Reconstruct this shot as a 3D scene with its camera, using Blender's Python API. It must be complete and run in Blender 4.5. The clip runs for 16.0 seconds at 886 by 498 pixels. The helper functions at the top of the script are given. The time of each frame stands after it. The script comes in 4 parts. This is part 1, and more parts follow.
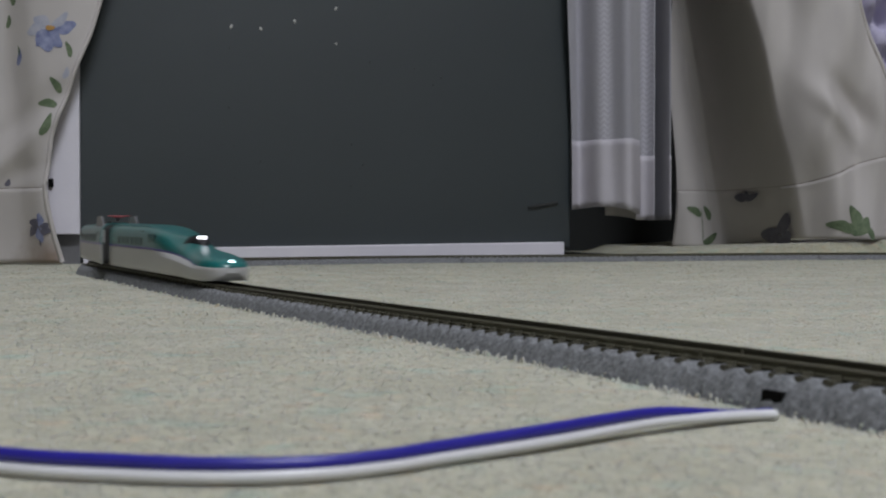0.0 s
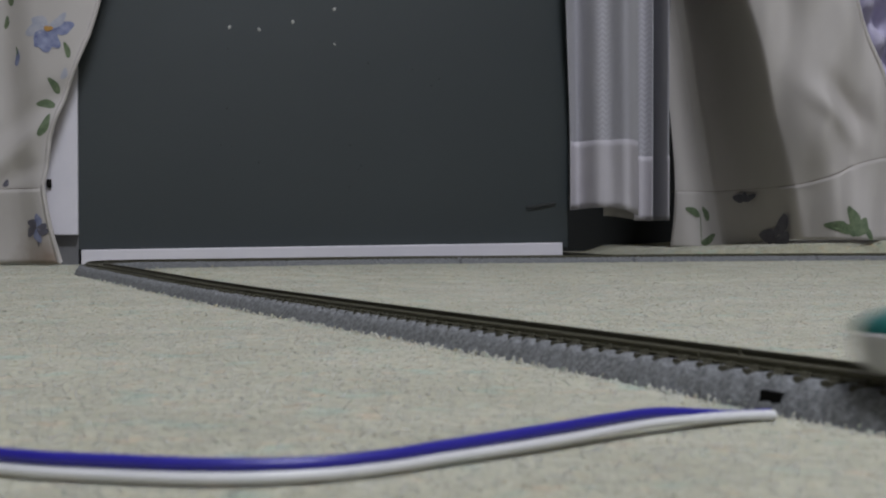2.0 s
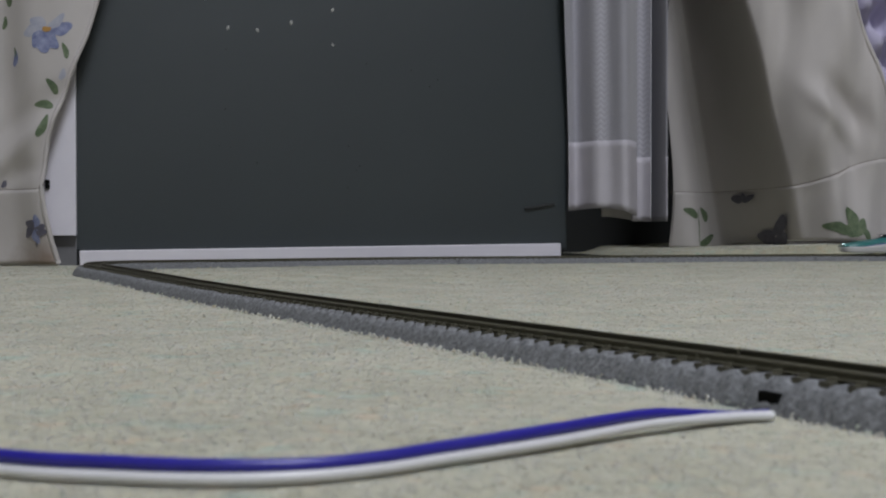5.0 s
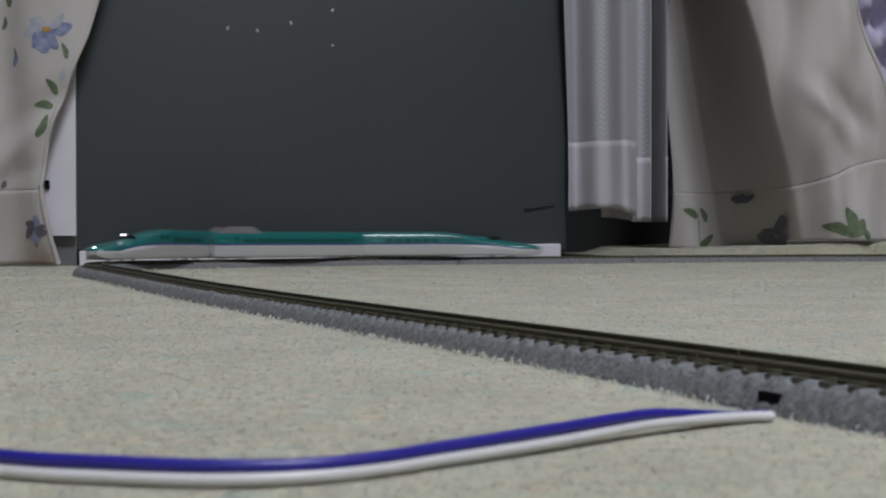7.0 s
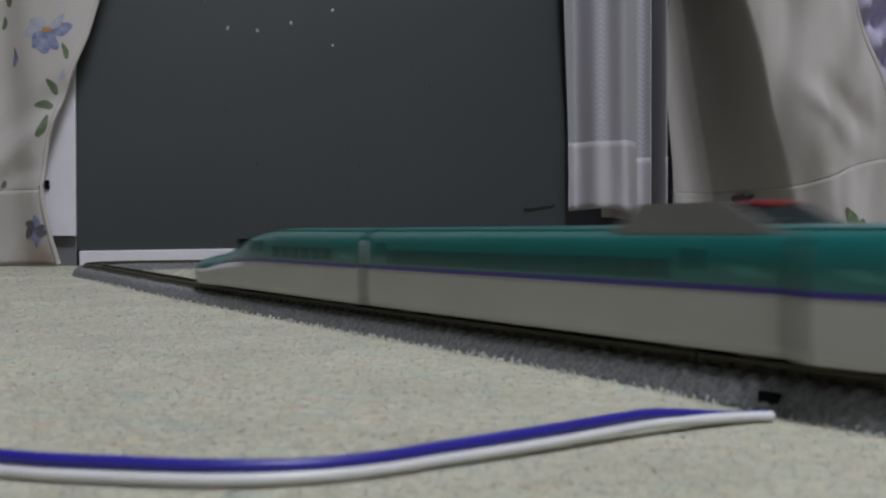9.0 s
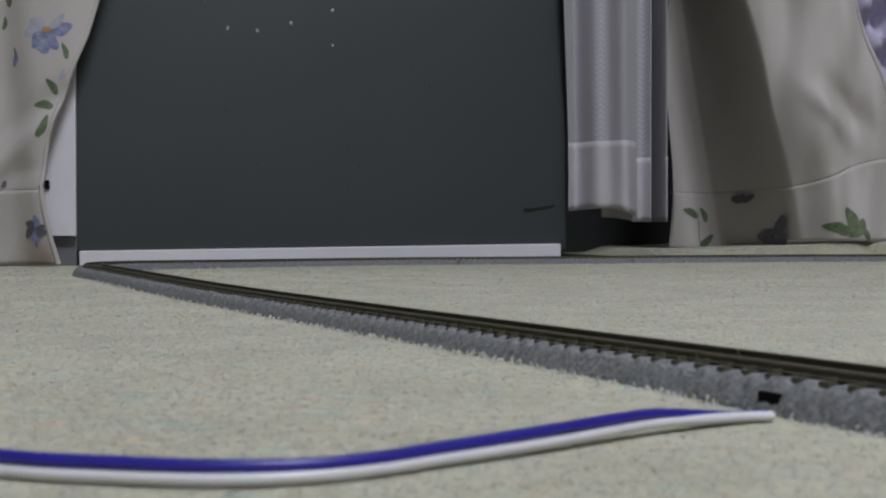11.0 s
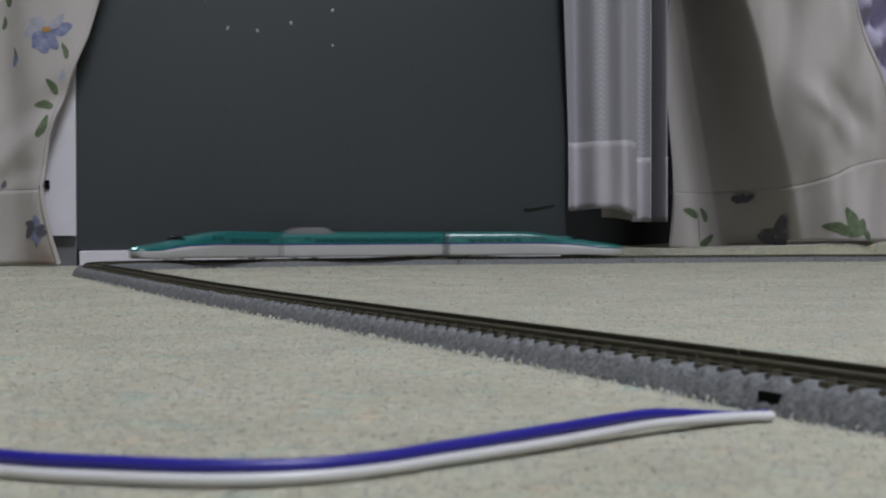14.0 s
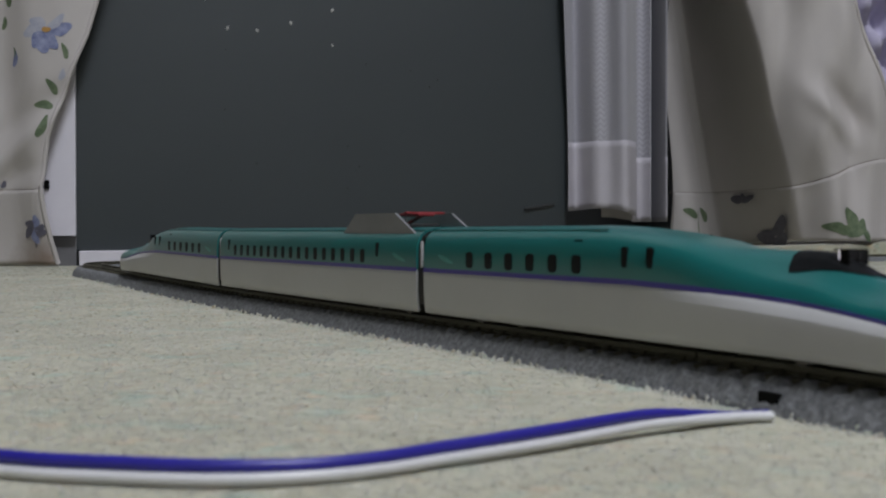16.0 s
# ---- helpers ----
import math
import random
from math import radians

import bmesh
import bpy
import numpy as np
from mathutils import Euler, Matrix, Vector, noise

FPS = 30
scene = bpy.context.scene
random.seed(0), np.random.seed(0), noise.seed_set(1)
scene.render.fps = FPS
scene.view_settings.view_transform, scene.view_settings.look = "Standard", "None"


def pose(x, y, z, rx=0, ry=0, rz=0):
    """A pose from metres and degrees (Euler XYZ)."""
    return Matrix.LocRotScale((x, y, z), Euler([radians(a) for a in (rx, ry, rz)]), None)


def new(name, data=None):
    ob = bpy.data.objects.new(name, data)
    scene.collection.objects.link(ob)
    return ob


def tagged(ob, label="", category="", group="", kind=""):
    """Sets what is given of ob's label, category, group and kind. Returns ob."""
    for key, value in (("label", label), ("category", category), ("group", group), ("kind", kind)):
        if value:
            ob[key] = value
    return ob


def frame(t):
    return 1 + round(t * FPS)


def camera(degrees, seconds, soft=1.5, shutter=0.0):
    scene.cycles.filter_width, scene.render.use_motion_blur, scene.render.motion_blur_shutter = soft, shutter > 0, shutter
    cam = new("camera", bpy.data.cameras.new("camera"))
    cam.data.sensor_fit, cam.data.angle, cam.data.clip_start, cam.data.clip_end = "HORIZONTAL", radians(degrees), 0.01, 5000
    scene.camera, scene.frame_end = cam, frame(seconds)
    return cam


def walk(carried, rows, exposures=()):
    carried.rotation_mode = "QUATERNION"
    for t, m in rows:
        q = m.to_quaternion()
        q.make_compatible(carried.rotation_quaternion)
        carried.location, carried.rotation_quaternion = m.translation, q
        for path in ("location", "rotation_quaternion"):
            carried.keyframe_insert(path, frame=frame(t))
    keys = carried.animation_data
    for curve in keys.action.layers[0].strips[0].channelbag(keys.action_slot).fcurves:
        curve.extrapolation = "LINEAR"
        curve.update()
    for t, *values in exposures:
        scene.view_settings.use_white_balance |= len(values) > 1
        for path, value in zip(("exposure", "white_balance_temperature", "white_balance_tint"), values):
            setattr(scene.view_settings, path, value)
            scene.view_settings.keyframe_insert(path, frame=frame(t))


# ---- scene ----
# The camera stands on the carpet and settles a little in the first seconds.
cam = camera(43.0, 16.0, soft=2.0, shutter=0.5)
cam.data.dof.use_dof = True
cam.data.dof.focus_distance = 0.5
cam.data.dof.aperture_fstop = 52.0
EYE = (0.0, 0.0, 0.0277)


def aim(yaw, pitch):
    return pose(*EYE, 90 - 0.819 + pitch, 0, yaw)


walk(cam, [(0.0, aim(0.175, -0.087)), (0.5, aim(0.135, -0.08)), (1.0, aim(0.115, -0.06)), (2.0, aim(0.09, -0.055)),
           (3.0, aim(0.08, -0.055)), (4.0, aim(0.035, -0.04)), (6.5, aim(0.0, 0.0)), (9.0, aim(0.0, 0.0)),
           (14.5, aim(0.0, 0.0)), (16.0, aim(-0.01, 0.0))])

# ---- light ----
world = bpy.data.worlds.new("night_room")
scene.world = world
world.use_nodes = True
world.node_tree.nodes["Background"].inputs[0].default_value = (0.5, 0.55, 0.65, 1)
world.node_tree.nodes["Background"].inputs[1].default_value = 0.02
scene.view_settings.exposure = 0.0

lamp_data = bpy.data.lights.new("ceiling_lamp_light", "AREA")
lamp_data.shape = "DISK"
lamp_data.size = 0.6
lamp_data.energy = 46
lamp_data.color = (0.95, 0.98, 1.07)
lamp_light = new("ceiling_lamp_light", lamp_data)
lamp_light.matrix_world = pose(0.5, -0.6, 2.27)

# ---- materials ----


def shader(name):
    m = bpy.data.materials.new(name)
    m.use_nodes = True
    return m, m.node_tree, m.node_tree.nodes["Principled BSDF"]


def node(tree, kind, **inputs):
    n = tree.nodes.new(kind)
    for key, value in inputs.items():
        n.inputs[key].default_value = value
    return n


def surface(name, dark, light, scale=300.0, rough=0.6, fine=1500.0, bump=0.1, dist=0.0003, metal=0.0, coat=0.0, sheen=0.0, spec=0.5, island=0.0):
    """A surface of two tones mixed by coarse and fine noise, with a fine relief."""
    m, tree, out = shader(name)
    co = node(tree, "ShaderNodeTexCoord")
    big = node(tree, "ShaderNodeTexNoise", Scale=scale, Detail=4.0, Roughness=0.6)
    small = node(tree, "ShaderNodeTexNoise", Scale=fine, Detail=3.0, Roughness=0.6)
    tree.links.new(co.outputs["Object"], big.inputs["Vector"])
    tree.links.new(co.outputs["Object"], small.inputs["Vector"])
    mix = node(tree, "ShaderNodeMath")
    mix.operation = "MULTIPLY_ADD"
    mix.inputs[1].default_value = 0.6
    tree.links.new(big.outputs["Fac"], mix.inputs[0])
    part_small = node(tree, "ShaderNodeMath")
    part_small.operation = "MULTIPLY"
    part_small.inputs[1].default_value = 0.4
    tree.links.new(small.outputs["Fac"], part_small.inputs[0])
    tree.links.new(part_small.outputs[0], mix.inputs[2])
    value = mix.outputs[0]
    if island:
        geo = node(tree, "ShaderNodeNewGeometry")
        add = node(tree, "ShaderNodeMath")
        add.operation = "MULTIPLY_ADD"
        add.inputs[1].default_value = island
        tree.links.new(geo.outputs["Random Per Island"], add.inputs[0])
        tree.links.new(value, add.inputs[2])
        low = node(tree, "ShaderNodeMath")
        low.operation = "SUBTRACT"
        low.inputs[1].default_value = island / 2
        tree.links.new(add.outputs[0], low.inputs[0])
        value = low.outputs[0]
    ramp = node(tree, "ShaderNodeValToRGB")
    ramp.color_ramp.elements[0].position, ramp.color_ramp.elements[1].position = 0.3, 0.7
    ramp.color_ramp.elements[0].color = (*dark, 1)
    ramp.color_ramp.elements[1].color = (*light, 1)
    tree.links.new(value, ramp.inputs["Fac"])
    tree.links.new(ramp.outputs["Color"], out.inputs["Base Color"])
    out.inputs["Roughness"].default_value = rough
    out.inputs["Metallic"].default_value = metal
    out.inputs["Coat Weight"].default_value = coat
    out.inputs["Sheen Weight"].default_value = sheen
    out.inputs["Specular IOR Level"].default_value = spec
    if bump:
        relief = node(tree, "ShaderNodeBump", Strength=bump, Distance=dist)
        tree.links.new(value, relief.inputs["Height"])
        tree.links.new(relief.outputs["Normal"], out.inputs["Normal"])
    return m


def glow(name, color, strength):
    m, tree, out = shader(name)
    out.inputs["Base Color"].default_value = (*color, 1)
    out.inputs["Emission Color"].default_value = (*color, 1)
    out.inputs["Emission Strength"].default_value = strength
    return m


def carpet_material(name, tufted):
    """Cream cut pile with pale green and tan flecks; single tufts differ in tone and dye."""
    m, tree, out = shader(name)
    co = node(tree, "ShaderNodeTexCoord")
    soft = node(tree, "ShaderNodeTexNoise", Scale=28.0, Detail=3.0)
    flecks = node(tree, "ShaderNodeTexNoise", Scale=70.0, Detail=2.0, Roughness=0.55)
    tans = node(tree, "ShaderNodeTexNoise", Scale=150.0, Detail=2.0, Roughness=0.55)
    shift = node(tree, "ShaderNodeMapping")
    shift.inputs["Location"].default_value = (3.1, 7.7, 1.3)
    tree.links.new(co.outputs["Object"], shift.inputs["Vector"])
    for n in (soft, flecks):
        tree.links.new(co.outputs["Object"], n.inputs["Vector"])
    tree.links.new(shift.outputs["Vector"], tans.inputs["Vector"])
    base = node(tree, "ShaderNodeValToRGB")
    base.color_ramp.elements[0].position, base.color_ramp.elements[1].position = 0.35, 0.65
    base.color_ramp.elements[0].color = (0.378, 0.367, 0.276, 1)
    base.color_ramp.elements[1].color = (0.442, 0.430, 0.326, 1)
    tree.links.new(soft.outputs["Fac"], base.inputs["Fac"])
    colour = base.outputs["Color"]
    for source, lo, hi, tint, amount in ((flecks, 0.57, 0.72, (0.30, 0.42, 0.34, 1), 0.55), (tans, 0.57, 0.74, (0.48, 0.37, 0.25, 1), 0.6)):
        span = node(tree, "ShaderNodeMapRange")
        span.inputs["From Min"].default_value, span.inputs["From Max"].default_value = lo, hi
        span.inputs["To Max"].default_value = amount
        tree.links.new(source.outputs["Fac"], span.inputs["Value"])
        mix = node(tree, "ShaderNodeMix")
        mix.data_type = "RGBA"
        tree.links.new(span.outputs["Result"], mix.inputs["Factor"])
        tree.links.new(colour, mix.inputs["A"])
        mix.inputs["B"].default_value = tint
        colour = mix.outputs["Result"]
    fibre = node(tree, "ShaderNodeTexNoise", Scale=900.0, Detail=3.0, Roughness=0.65)
    tree.links.new(co.outputs["Object"], fibre.inputs["Vector"])
    relief = node(tree, "ShaderNodeBump", Strength=0.45, Distance=0.0006)
    tree.links.new(fibre.outputs["Fac"], relief.inputs["Height"])
    tree.links.new(relief.outputs["Normal"], out.inputs["Normal"])
    mottle = node(tree, "ShaderNodeTexNoise", Scale=300.0, Detail=5.0, Roughness=0.7)
    tree.links.new(co.outputs["Object"], mottle.inputs["Vector"])
    tone = node(tree, "ShaderNodeMapRange")
    tone.inputs["From Min"].default_value, tone.inputs["From Max"].default_value = 0.3, 0.7
    tone.inputs["To Min"].default_value, tone.inputs["To Max"].default_value = 0.84, 1.16
    tree.links.new(mottle.outputs["Fac"], tone.inputs["Value"])
    toned = node(tree, "ShaderNodeVectorMath")
    toned.operation = "SCALE"
    tree.links.new(colour, toned.inputs[0])
    tree.links.new(tone.outputs["Result"], toned.inputs["Scale"])
    colour = toned.outputs["Vector"]
    if tufted:
        geo = node(tree, "ShaderNodeNewGeometry")
        dye = node(tree, "ShaderNodeValToRGB")
        dye.color_ramp.interpolation = "CONSTANT"
        stops = ((0.0, (0.62, 0.60, 0.52, 1)), (0.03, (1.02, 0.90, 0.75, 1)), (0.07, (0.85, 1.0, 0.93, 1)), (0.16, (0.985, 0.985, 0.985, 1)), (0.40, (1.0, 1.0, 1.0, 1)),
                 (0.68, (1.015, 1.015, 1.015, 1)), (0.86, (1.08, 1.08, 1.07, 1)), (0.93, (1.28, 1.28, 1.28, 1)))
        for k, (at, tint) in enumerate(stops):
            e = dye.color_ramp.elements[k] if k < 2 else dye.color_ramp.elements.new(at)
            e.position, e.color = at, tint
        tree.links.new(geo.outputs["Random Per Island"], dye.inputs["Fac"])
        dyed = node(tree, "ShaderNodeVectorMath")
        dyed.operation = "MULTIPLY"
        tree.links.new(colour, dyed.inputs[0])
        tree.links.new(dye.outputs["Color"], dyed.inputs[1])
        colour = dyed.outputs["Vector"]
    tree.links.new(colour, out.inputs["Base Color"])
    out.inputs["Roughness"].default_value = 0.85
    out.inputs["Specular IOR Level"].default_value = 0.15
    out.inputs["Subsurface Weight"].default_value = 1.0
    out.inputs["Subsurface Radius"].default_value = (1.0, 0.95, 0.8)
    out.inputs["Subsurface Scale"].default_value = 0.003
    return m


def lace_material():
    """White net with a raised zigzag weave that runs in upright bands."""
    m, tree, out = shader("lace_curtain_net")
    co = node(tree, "ShaderNodeTexCoord")
    axes = node(tree, "ShaderNodeSeparateXYZ")
    tree.links.new(co.outputs["Object"], axes.inputs[0])

    def step(kind, a, b, c=None):
        n = node(tree, "ShaderNodeMath")
        n.operation = kind
        for k, v in enumerate((a, b, c)):
            if v is None:
                continue
            if isinstance(v, (int, float)):
                n.inputs[k].default_value = v
            else:
                tree.links.new(v, n.inputs[k])
        return n.outputs[0]

    zig = step("PINGPONG", axes.outputs["X"], 0.0035)
    rise = step("ADD", axes.outputs["Z"], zig)
    thread = step("DIVIDE", step("PINGPONG", rise, 0.0026), 0.0026)
    band = 0.0
    for at, wide in ((0.1475, 0.0085), (0.1915, 0.0100)):
        off = step("ABSOLUTE", step("SUBTRACT", axes.outputs["X"], at), 0.0)
        band = step("ADD", band, step("MAXIMUM", step("MULTIPLY_ADD", off, -1 / wide, 1.0), 0.0))
    grain = node(tree, "ShaderNodeTexNoise", Scale=900.0, Detail=3.0, Roughness=0.6)
    tree.links.new(co.outputs["Object"], grain.inputs["Vector"])
    weave = step("MULTIPLY", step("MULTIPLY_ADD", thread, 0.7, 0.1), band)
    value = step("MULTIPLY_ADD", grain.outputs["Fac"], 0.5, step("MULTIPLY", weave, 0.6))
    ramp = node(tree, "ShaderNodeValToRGB")
    ramp.color_ramp.elements[0].position, ramp.color_ramp.elements[1].position = 0.15, 0.8
    ramp.color_ramp.elements[0].color = (0.30, 0.295, 0.33, 1)
    ramp.color_ramp.elements[1].color = (0.47, 0.46, 0.51, 1)
    tree.links.new(value, ramp.inputs["Fac"])
    tree.links.new(ramp.outputs["Color"], out.inputs["Base Color"])
    relief = node(tree, "ShaderNodeBump", Strength=0.6, Distance=0.0006)
    tree.links.new(value, relief.inputs["Height"])
    tree.links.new(relief.outputs["Normal"], out.inputs["Normal"])
    out.inputs["Roughness"].default_value = 0.85
    out.inputs["Sheen Weight"].default_value = 0.2
    return m


def stained_cloth():
    """The curtain's cloth with a brown water stain at the corner of its hem."""
    m = CLOTH.copy()
    m.name = "stained_curtain_cloth"
    tree = m.node_tree
    out = tree.nodes["Principled BSDF"]
    plain = out.inputs["Base Color"].links[0].from_socket
    co = node(tree, "ShaderNodeTexCoord")
    place = node(tree, "ShaderNodeMapping")
    place.inputs["Location"].default_value = (0.348, 0, 0)
    place.inputs["Scale"].default_value = (1.0, 0.0, 1.0)
    tree.links.new(co.outputs["Object"], place.inputs["Vector"])
    reach = node(tree, "ShaderNodeVectorMath")
    reach.operation = "LENGTH"
    tree.links.new(place.outputs["Vector"], reach.inputs[0])
    cloud = node(tree, "ShaderNodeTexNoise", Scale=70.0, Detail=4.0)
    tree.links.new(co.outputs["Object"], cloud.inputs["Vector"])
    ragged = node(tree, "ShaderNodeMath")
    ragged.operation = "MULTIPLY_ADD"
    ragged.inputs[1].default_value = 0.03
    tree.links.new(cloud.outputs["Fac"], ragged.inputs[0])
    tree.links.new(reach.outputs["Value"], ragged.inputs[2])
    span = node(tree, "ShaderNodeMapRange")
    span.inputs["From Min"].default_value, span.inputs["From Max"].default_value = 0.018, 0.052
    span.inputs["To Min"].default_value, span.inputs["To Max"].default_value = 0.75, 0.0
    tree.links.new(ragged.outputs[0], span.inputs["Value"])
    mix = node(tree, "ShaderNodeMix")
    mix.data_type = "RGBA"
    tree.links.new(span.outputs["Result"], mix.inputs["Factor"])
    tree.links.new(plain, mix.inputs["A"])
    mix.inputs["B"].default_value = (0.20, 0.13, 0.085, 1)
    tree.links.new(mix.outputs["Result"], out.inputs["Base Color"])
    return m


CARPET = carpet_material("carpet_ground", False)
TUFTS = carpet_material("carpet_pile", True)
BALLAST = surface("grey_ballast", (0.06, 0.064, 0.067), (0.30, 0.308, 0.322), 800, 0.9, 2200, 0.8, 0.0006)
SLEEPER = surface("brown_sleeper", (0.045, 0.042, 0.027), (0.085, 0.08, 0.054), 600, 0.65, 2500, 0.2)
RAIL = surface("browned_rail", (0.075, 0.070, 0.045), (0.11, 0.104, 0.070), 300, 0.5, 3000, 0.1, metal=0.2)
SOCKET = surface("black_plastic", (0.004, 0.004, 0.004), (0.008, 0.008, 0.008), 300, 0.8, 2000, 0.05, spec=0.1)
GREEN = surface("green_lacquer", (0.007, 0.132, 0.128), (0.009, 0.152, 0.147), 60, 0.30, 4000, 0.01, coat=0.3, spec=0.8)
WHITE = surface("white_lacquer", (0.45, 0.45, 0.455), (0.51, 0.51, 0.515), 50, 0.35, 4000, 0.01, coat=0.1)
PURPLE = surface("purple_stripe", (0.04, 0.028, 0.24), (0.05, 0.034, 0.28), 60, 0.3, 4000, 0.01)
GLASS = surface("dark_train_glass", (0.006, 0.007, 0.008), (0.01, 0.011, 0.012), 100, 0.45, 3000, 0.0, spec=0.1)
UNDER = surface("black_underframe", (0.012, 0.012, 0.012), (0.025, 0.025, 0.025), 500, 0.6, 2500, 0.2)
WHEEL = surface("wheel_metal", (0.10, 0.09, 0.08), (0.16, 0.15, 0.14), 500, 0.4, 2500, 0.1, metal=0.8)
for lacquer in (GREEN, WHITE):
    lacquer.node_tree.nodes["Principled BSDF"].inputs["Coat Roughness"].default_value = 0.22
SHIELD = surface("pale_grey_shield", (0.19, 0.19, 0.20), (0.23, 0.23, 0.24), 200, 0.4, 3000, 0.02)
RED = surface("red_pantograph", (0.20, 0.018, 0.024), (0.27, 0.026, 0.032), 300, 0.45, 3000, 0.05)
EMBLEM = surface("silver_emblem", (0.06, 0.27, 0.24), (0.10, 0.33, 0.30), 600, 0.4, 3000, 0.02)
LIGHT_NOSE = glow("nose_headlight", (0.65, 0.95, 1.0), 6)
LIGHT_CAB = glow("cab_headlight", (0.92, 0.9, 1.0), 5)
PANEL = surface("dark_grey_panel", (0.012, 0.020, 0.024), (0.019, 0.028, 0.033), 6, 0.46, 900, 0.05, 0.0003, spec=0.85)
PVC = surface("white_frame", (0.68, 0.66, 0.73), (0.76, 0.74, 0.80), 20, 0.45, 900, 0.04)
GREY = surface("grey_gap_block", (0.13, 0.13, 0.14), (0.18, 0.18, 0.19), 40, 0.6, 900, 0.05)
# near-black that stands in for the shade behind the curtains
SHADE = surface("near_black", (0.02, 0.022, 0.022), (0.03, 0.032, 0.032), 10, 0.8, 400, 0.05)
# tones of the unseen ceiling and walls, picked to set the bounced light
WALL = surface("dim_bounce_ceiling", (0.30, 0.28, 0.25), (0.36, 0.335, 0.30), 15, 0.8, 500, 0.1)
PALE_WALL = surface("pale_bounce_wall", (0.58, 0.60, 0.63), (0.66, 0.68, 0.71), 18, 0.8, 700, 0.15)
DIM_WALL = surface("dim_bounce_wall", (0.06, 0.048, 0.038), (0.10, 0.082, 0.066), 15, 0.6, 500, 0.1)
CLOTH = surface("cream_curtain_cloth", (0.455, 0.428, 0.415), (0.525, 0.495, 0.482), 12, 0.75, 2200, 0.15, 0.0004, sheen=0.2)
NET = lace_material()
STAINED = stained_cloth()
NETHEM = surface("lace_curtain_hem", (0.42, 0.40, 0.44), (0.49, 0.47, 0.51), 30, 0.7, 1500, 0.1)
LILAC = surface("lilac_lining", (0.46, 0.43, 0.58), (0.56, 0.53, 0.67), 14, 0.7, 1500, 0.1)
STITCH = surface("brown_stitching", (0.16, 0.13, 0.10), (0.28, 0.24, 0.19), 300, 0.8, 2000, 0.1)
BLUE_PRINT = surface("blue_print", (0.09, 0.11, 0.25), (0.36, 0.39, 0.55), 140, 0.75, 900, 0.1)
PALE_PRINT = surface("pale_blue_print", (0.30, 0.32, 0.42), (0.48, 0.48, 0.53), 120, 0.75, 900, 0.1)
LEAF_PRINT = surface("green_print", (0.04, 0.075, 0.035), (0.20, 0.25, 0.15), 160, 0.75, 900, 0.1)
PURPLE_PRINT = surface("grey_purple_print", (0.07, 0.07, 0.10), (0.17, 0.16, 0.20), 160, 0.75, 900, 0.1)
GOLD_PRINT = surface("gold_print", (0.38, 0.20, 0.05), (0.50, 0.30, 0.10), 200, 0.75, 900, 0.1)
BLUE_WIRE = surface("blue_wire", (0.02, 0.018, 0.25), (0.028, 0.022, 0.31), 200, 0.35, 2000, 0.05)
WHITE_WIRE = surface("white_wire", (0.66, 0.66, 0.68), (0.72, 0.72, 0.74), 200, 0.35, 2000, 0.05)
BEAD = surface("pale_bead", (0.35, 0.35, 0.34), (0.50, 0.50, 0.48), 400, 0.3, 2000, 0.1)
SPECK = surface("dark_speck", (0.012, 0.012, 0.012), (0.02, 0.02, 0.02), 400, 0.6, 2000, 0.1)
DIFFUSER = glow("lamp_diffuser", (0.97, 1.0, 0.93), 3.0)

# ---- building helpers ----


def mesh_of(name, verts, faces, material, smooth=False):
    me = bpy.data.meshes.new(name)
    me.from_pydata([tuple(v) for v in verts], [], faces)
    me.materials.append(material)
    if smooth:
        me.polygons.foreach_set("use_smooth", [True] * len(me.polygons))
    me.update()
    return me


def piece(name, verts, faces, material, parent=None, label="", smooth=False):
    ob = new(name, mesh_of(name, verts, faces, material, smooth))
    ob.parent = parent
    return tagged(ob, label)


def part(name, bm, material, parent=None, label="", smooth=False):
    me = bpy.data.meshes.new(name)
    bmesh.ops.recalc_face_normals(bm, faces=bm.faces)
    bm.to_mesh(me)
    bm.free()
    me.materials.append(material)
    if smooth:
        me.polygons.foreach_set("use_smooth", [True] * len(me.polygons))
    ob = new(name, me)
    ob.parent = parent
    return tagged(ob, label)


def box(sx, sy, sz, at=(0, 0, 0), bevel=0.0, turn=None, segments=2):
    bm = bmesh.new()
    bmesh.ops.create_cube(bm, size=1)
    bmesh.ops.scale(bm, vec=(sx, sy, sz), verts=bm.verts)
    if bevel:
        bmesh.ops.bevel(bm, geom=bm.edges, offset=bevel, segments=segments, affect="EDGES", profile=0.5)
    if turn:
        bmesh.ops.rotate(bm, matrix=turn.to_matrix(), verts=bm.verts)
    bmesh.ops.translate(bm, vec=at, verts=bm.verts)
    return bm


def cylinder(radius, depth, at, turn, segments=20):
    bm = bmesh.new()
    bmesh.ops.create_cone(bm, cap_ends=True, segments=segments, radius1=radius, radius2=radius, depth=depth)
    bmesh.ops.rotate(bm, matrix=turn.to_matrix(), verts=bm.verts)
    bmesh.ops.translate(bm, vec=at, verts=bm.verts)
    return bm


def sheet(rows, close=False):
    """Quads over a grid of points."""
    n = len(rows[0])
    verts = [p for row in rows for p in row]
    faces = []
    for i in range(len(rows) - 1):
        for j in range(n - (0 if close else 1)):
            k = (j + 1) % n
            faces.append((i * n + j, i * n + k, (i + 1) * n + k, (i + 1) * n + j))
    return verts, faces


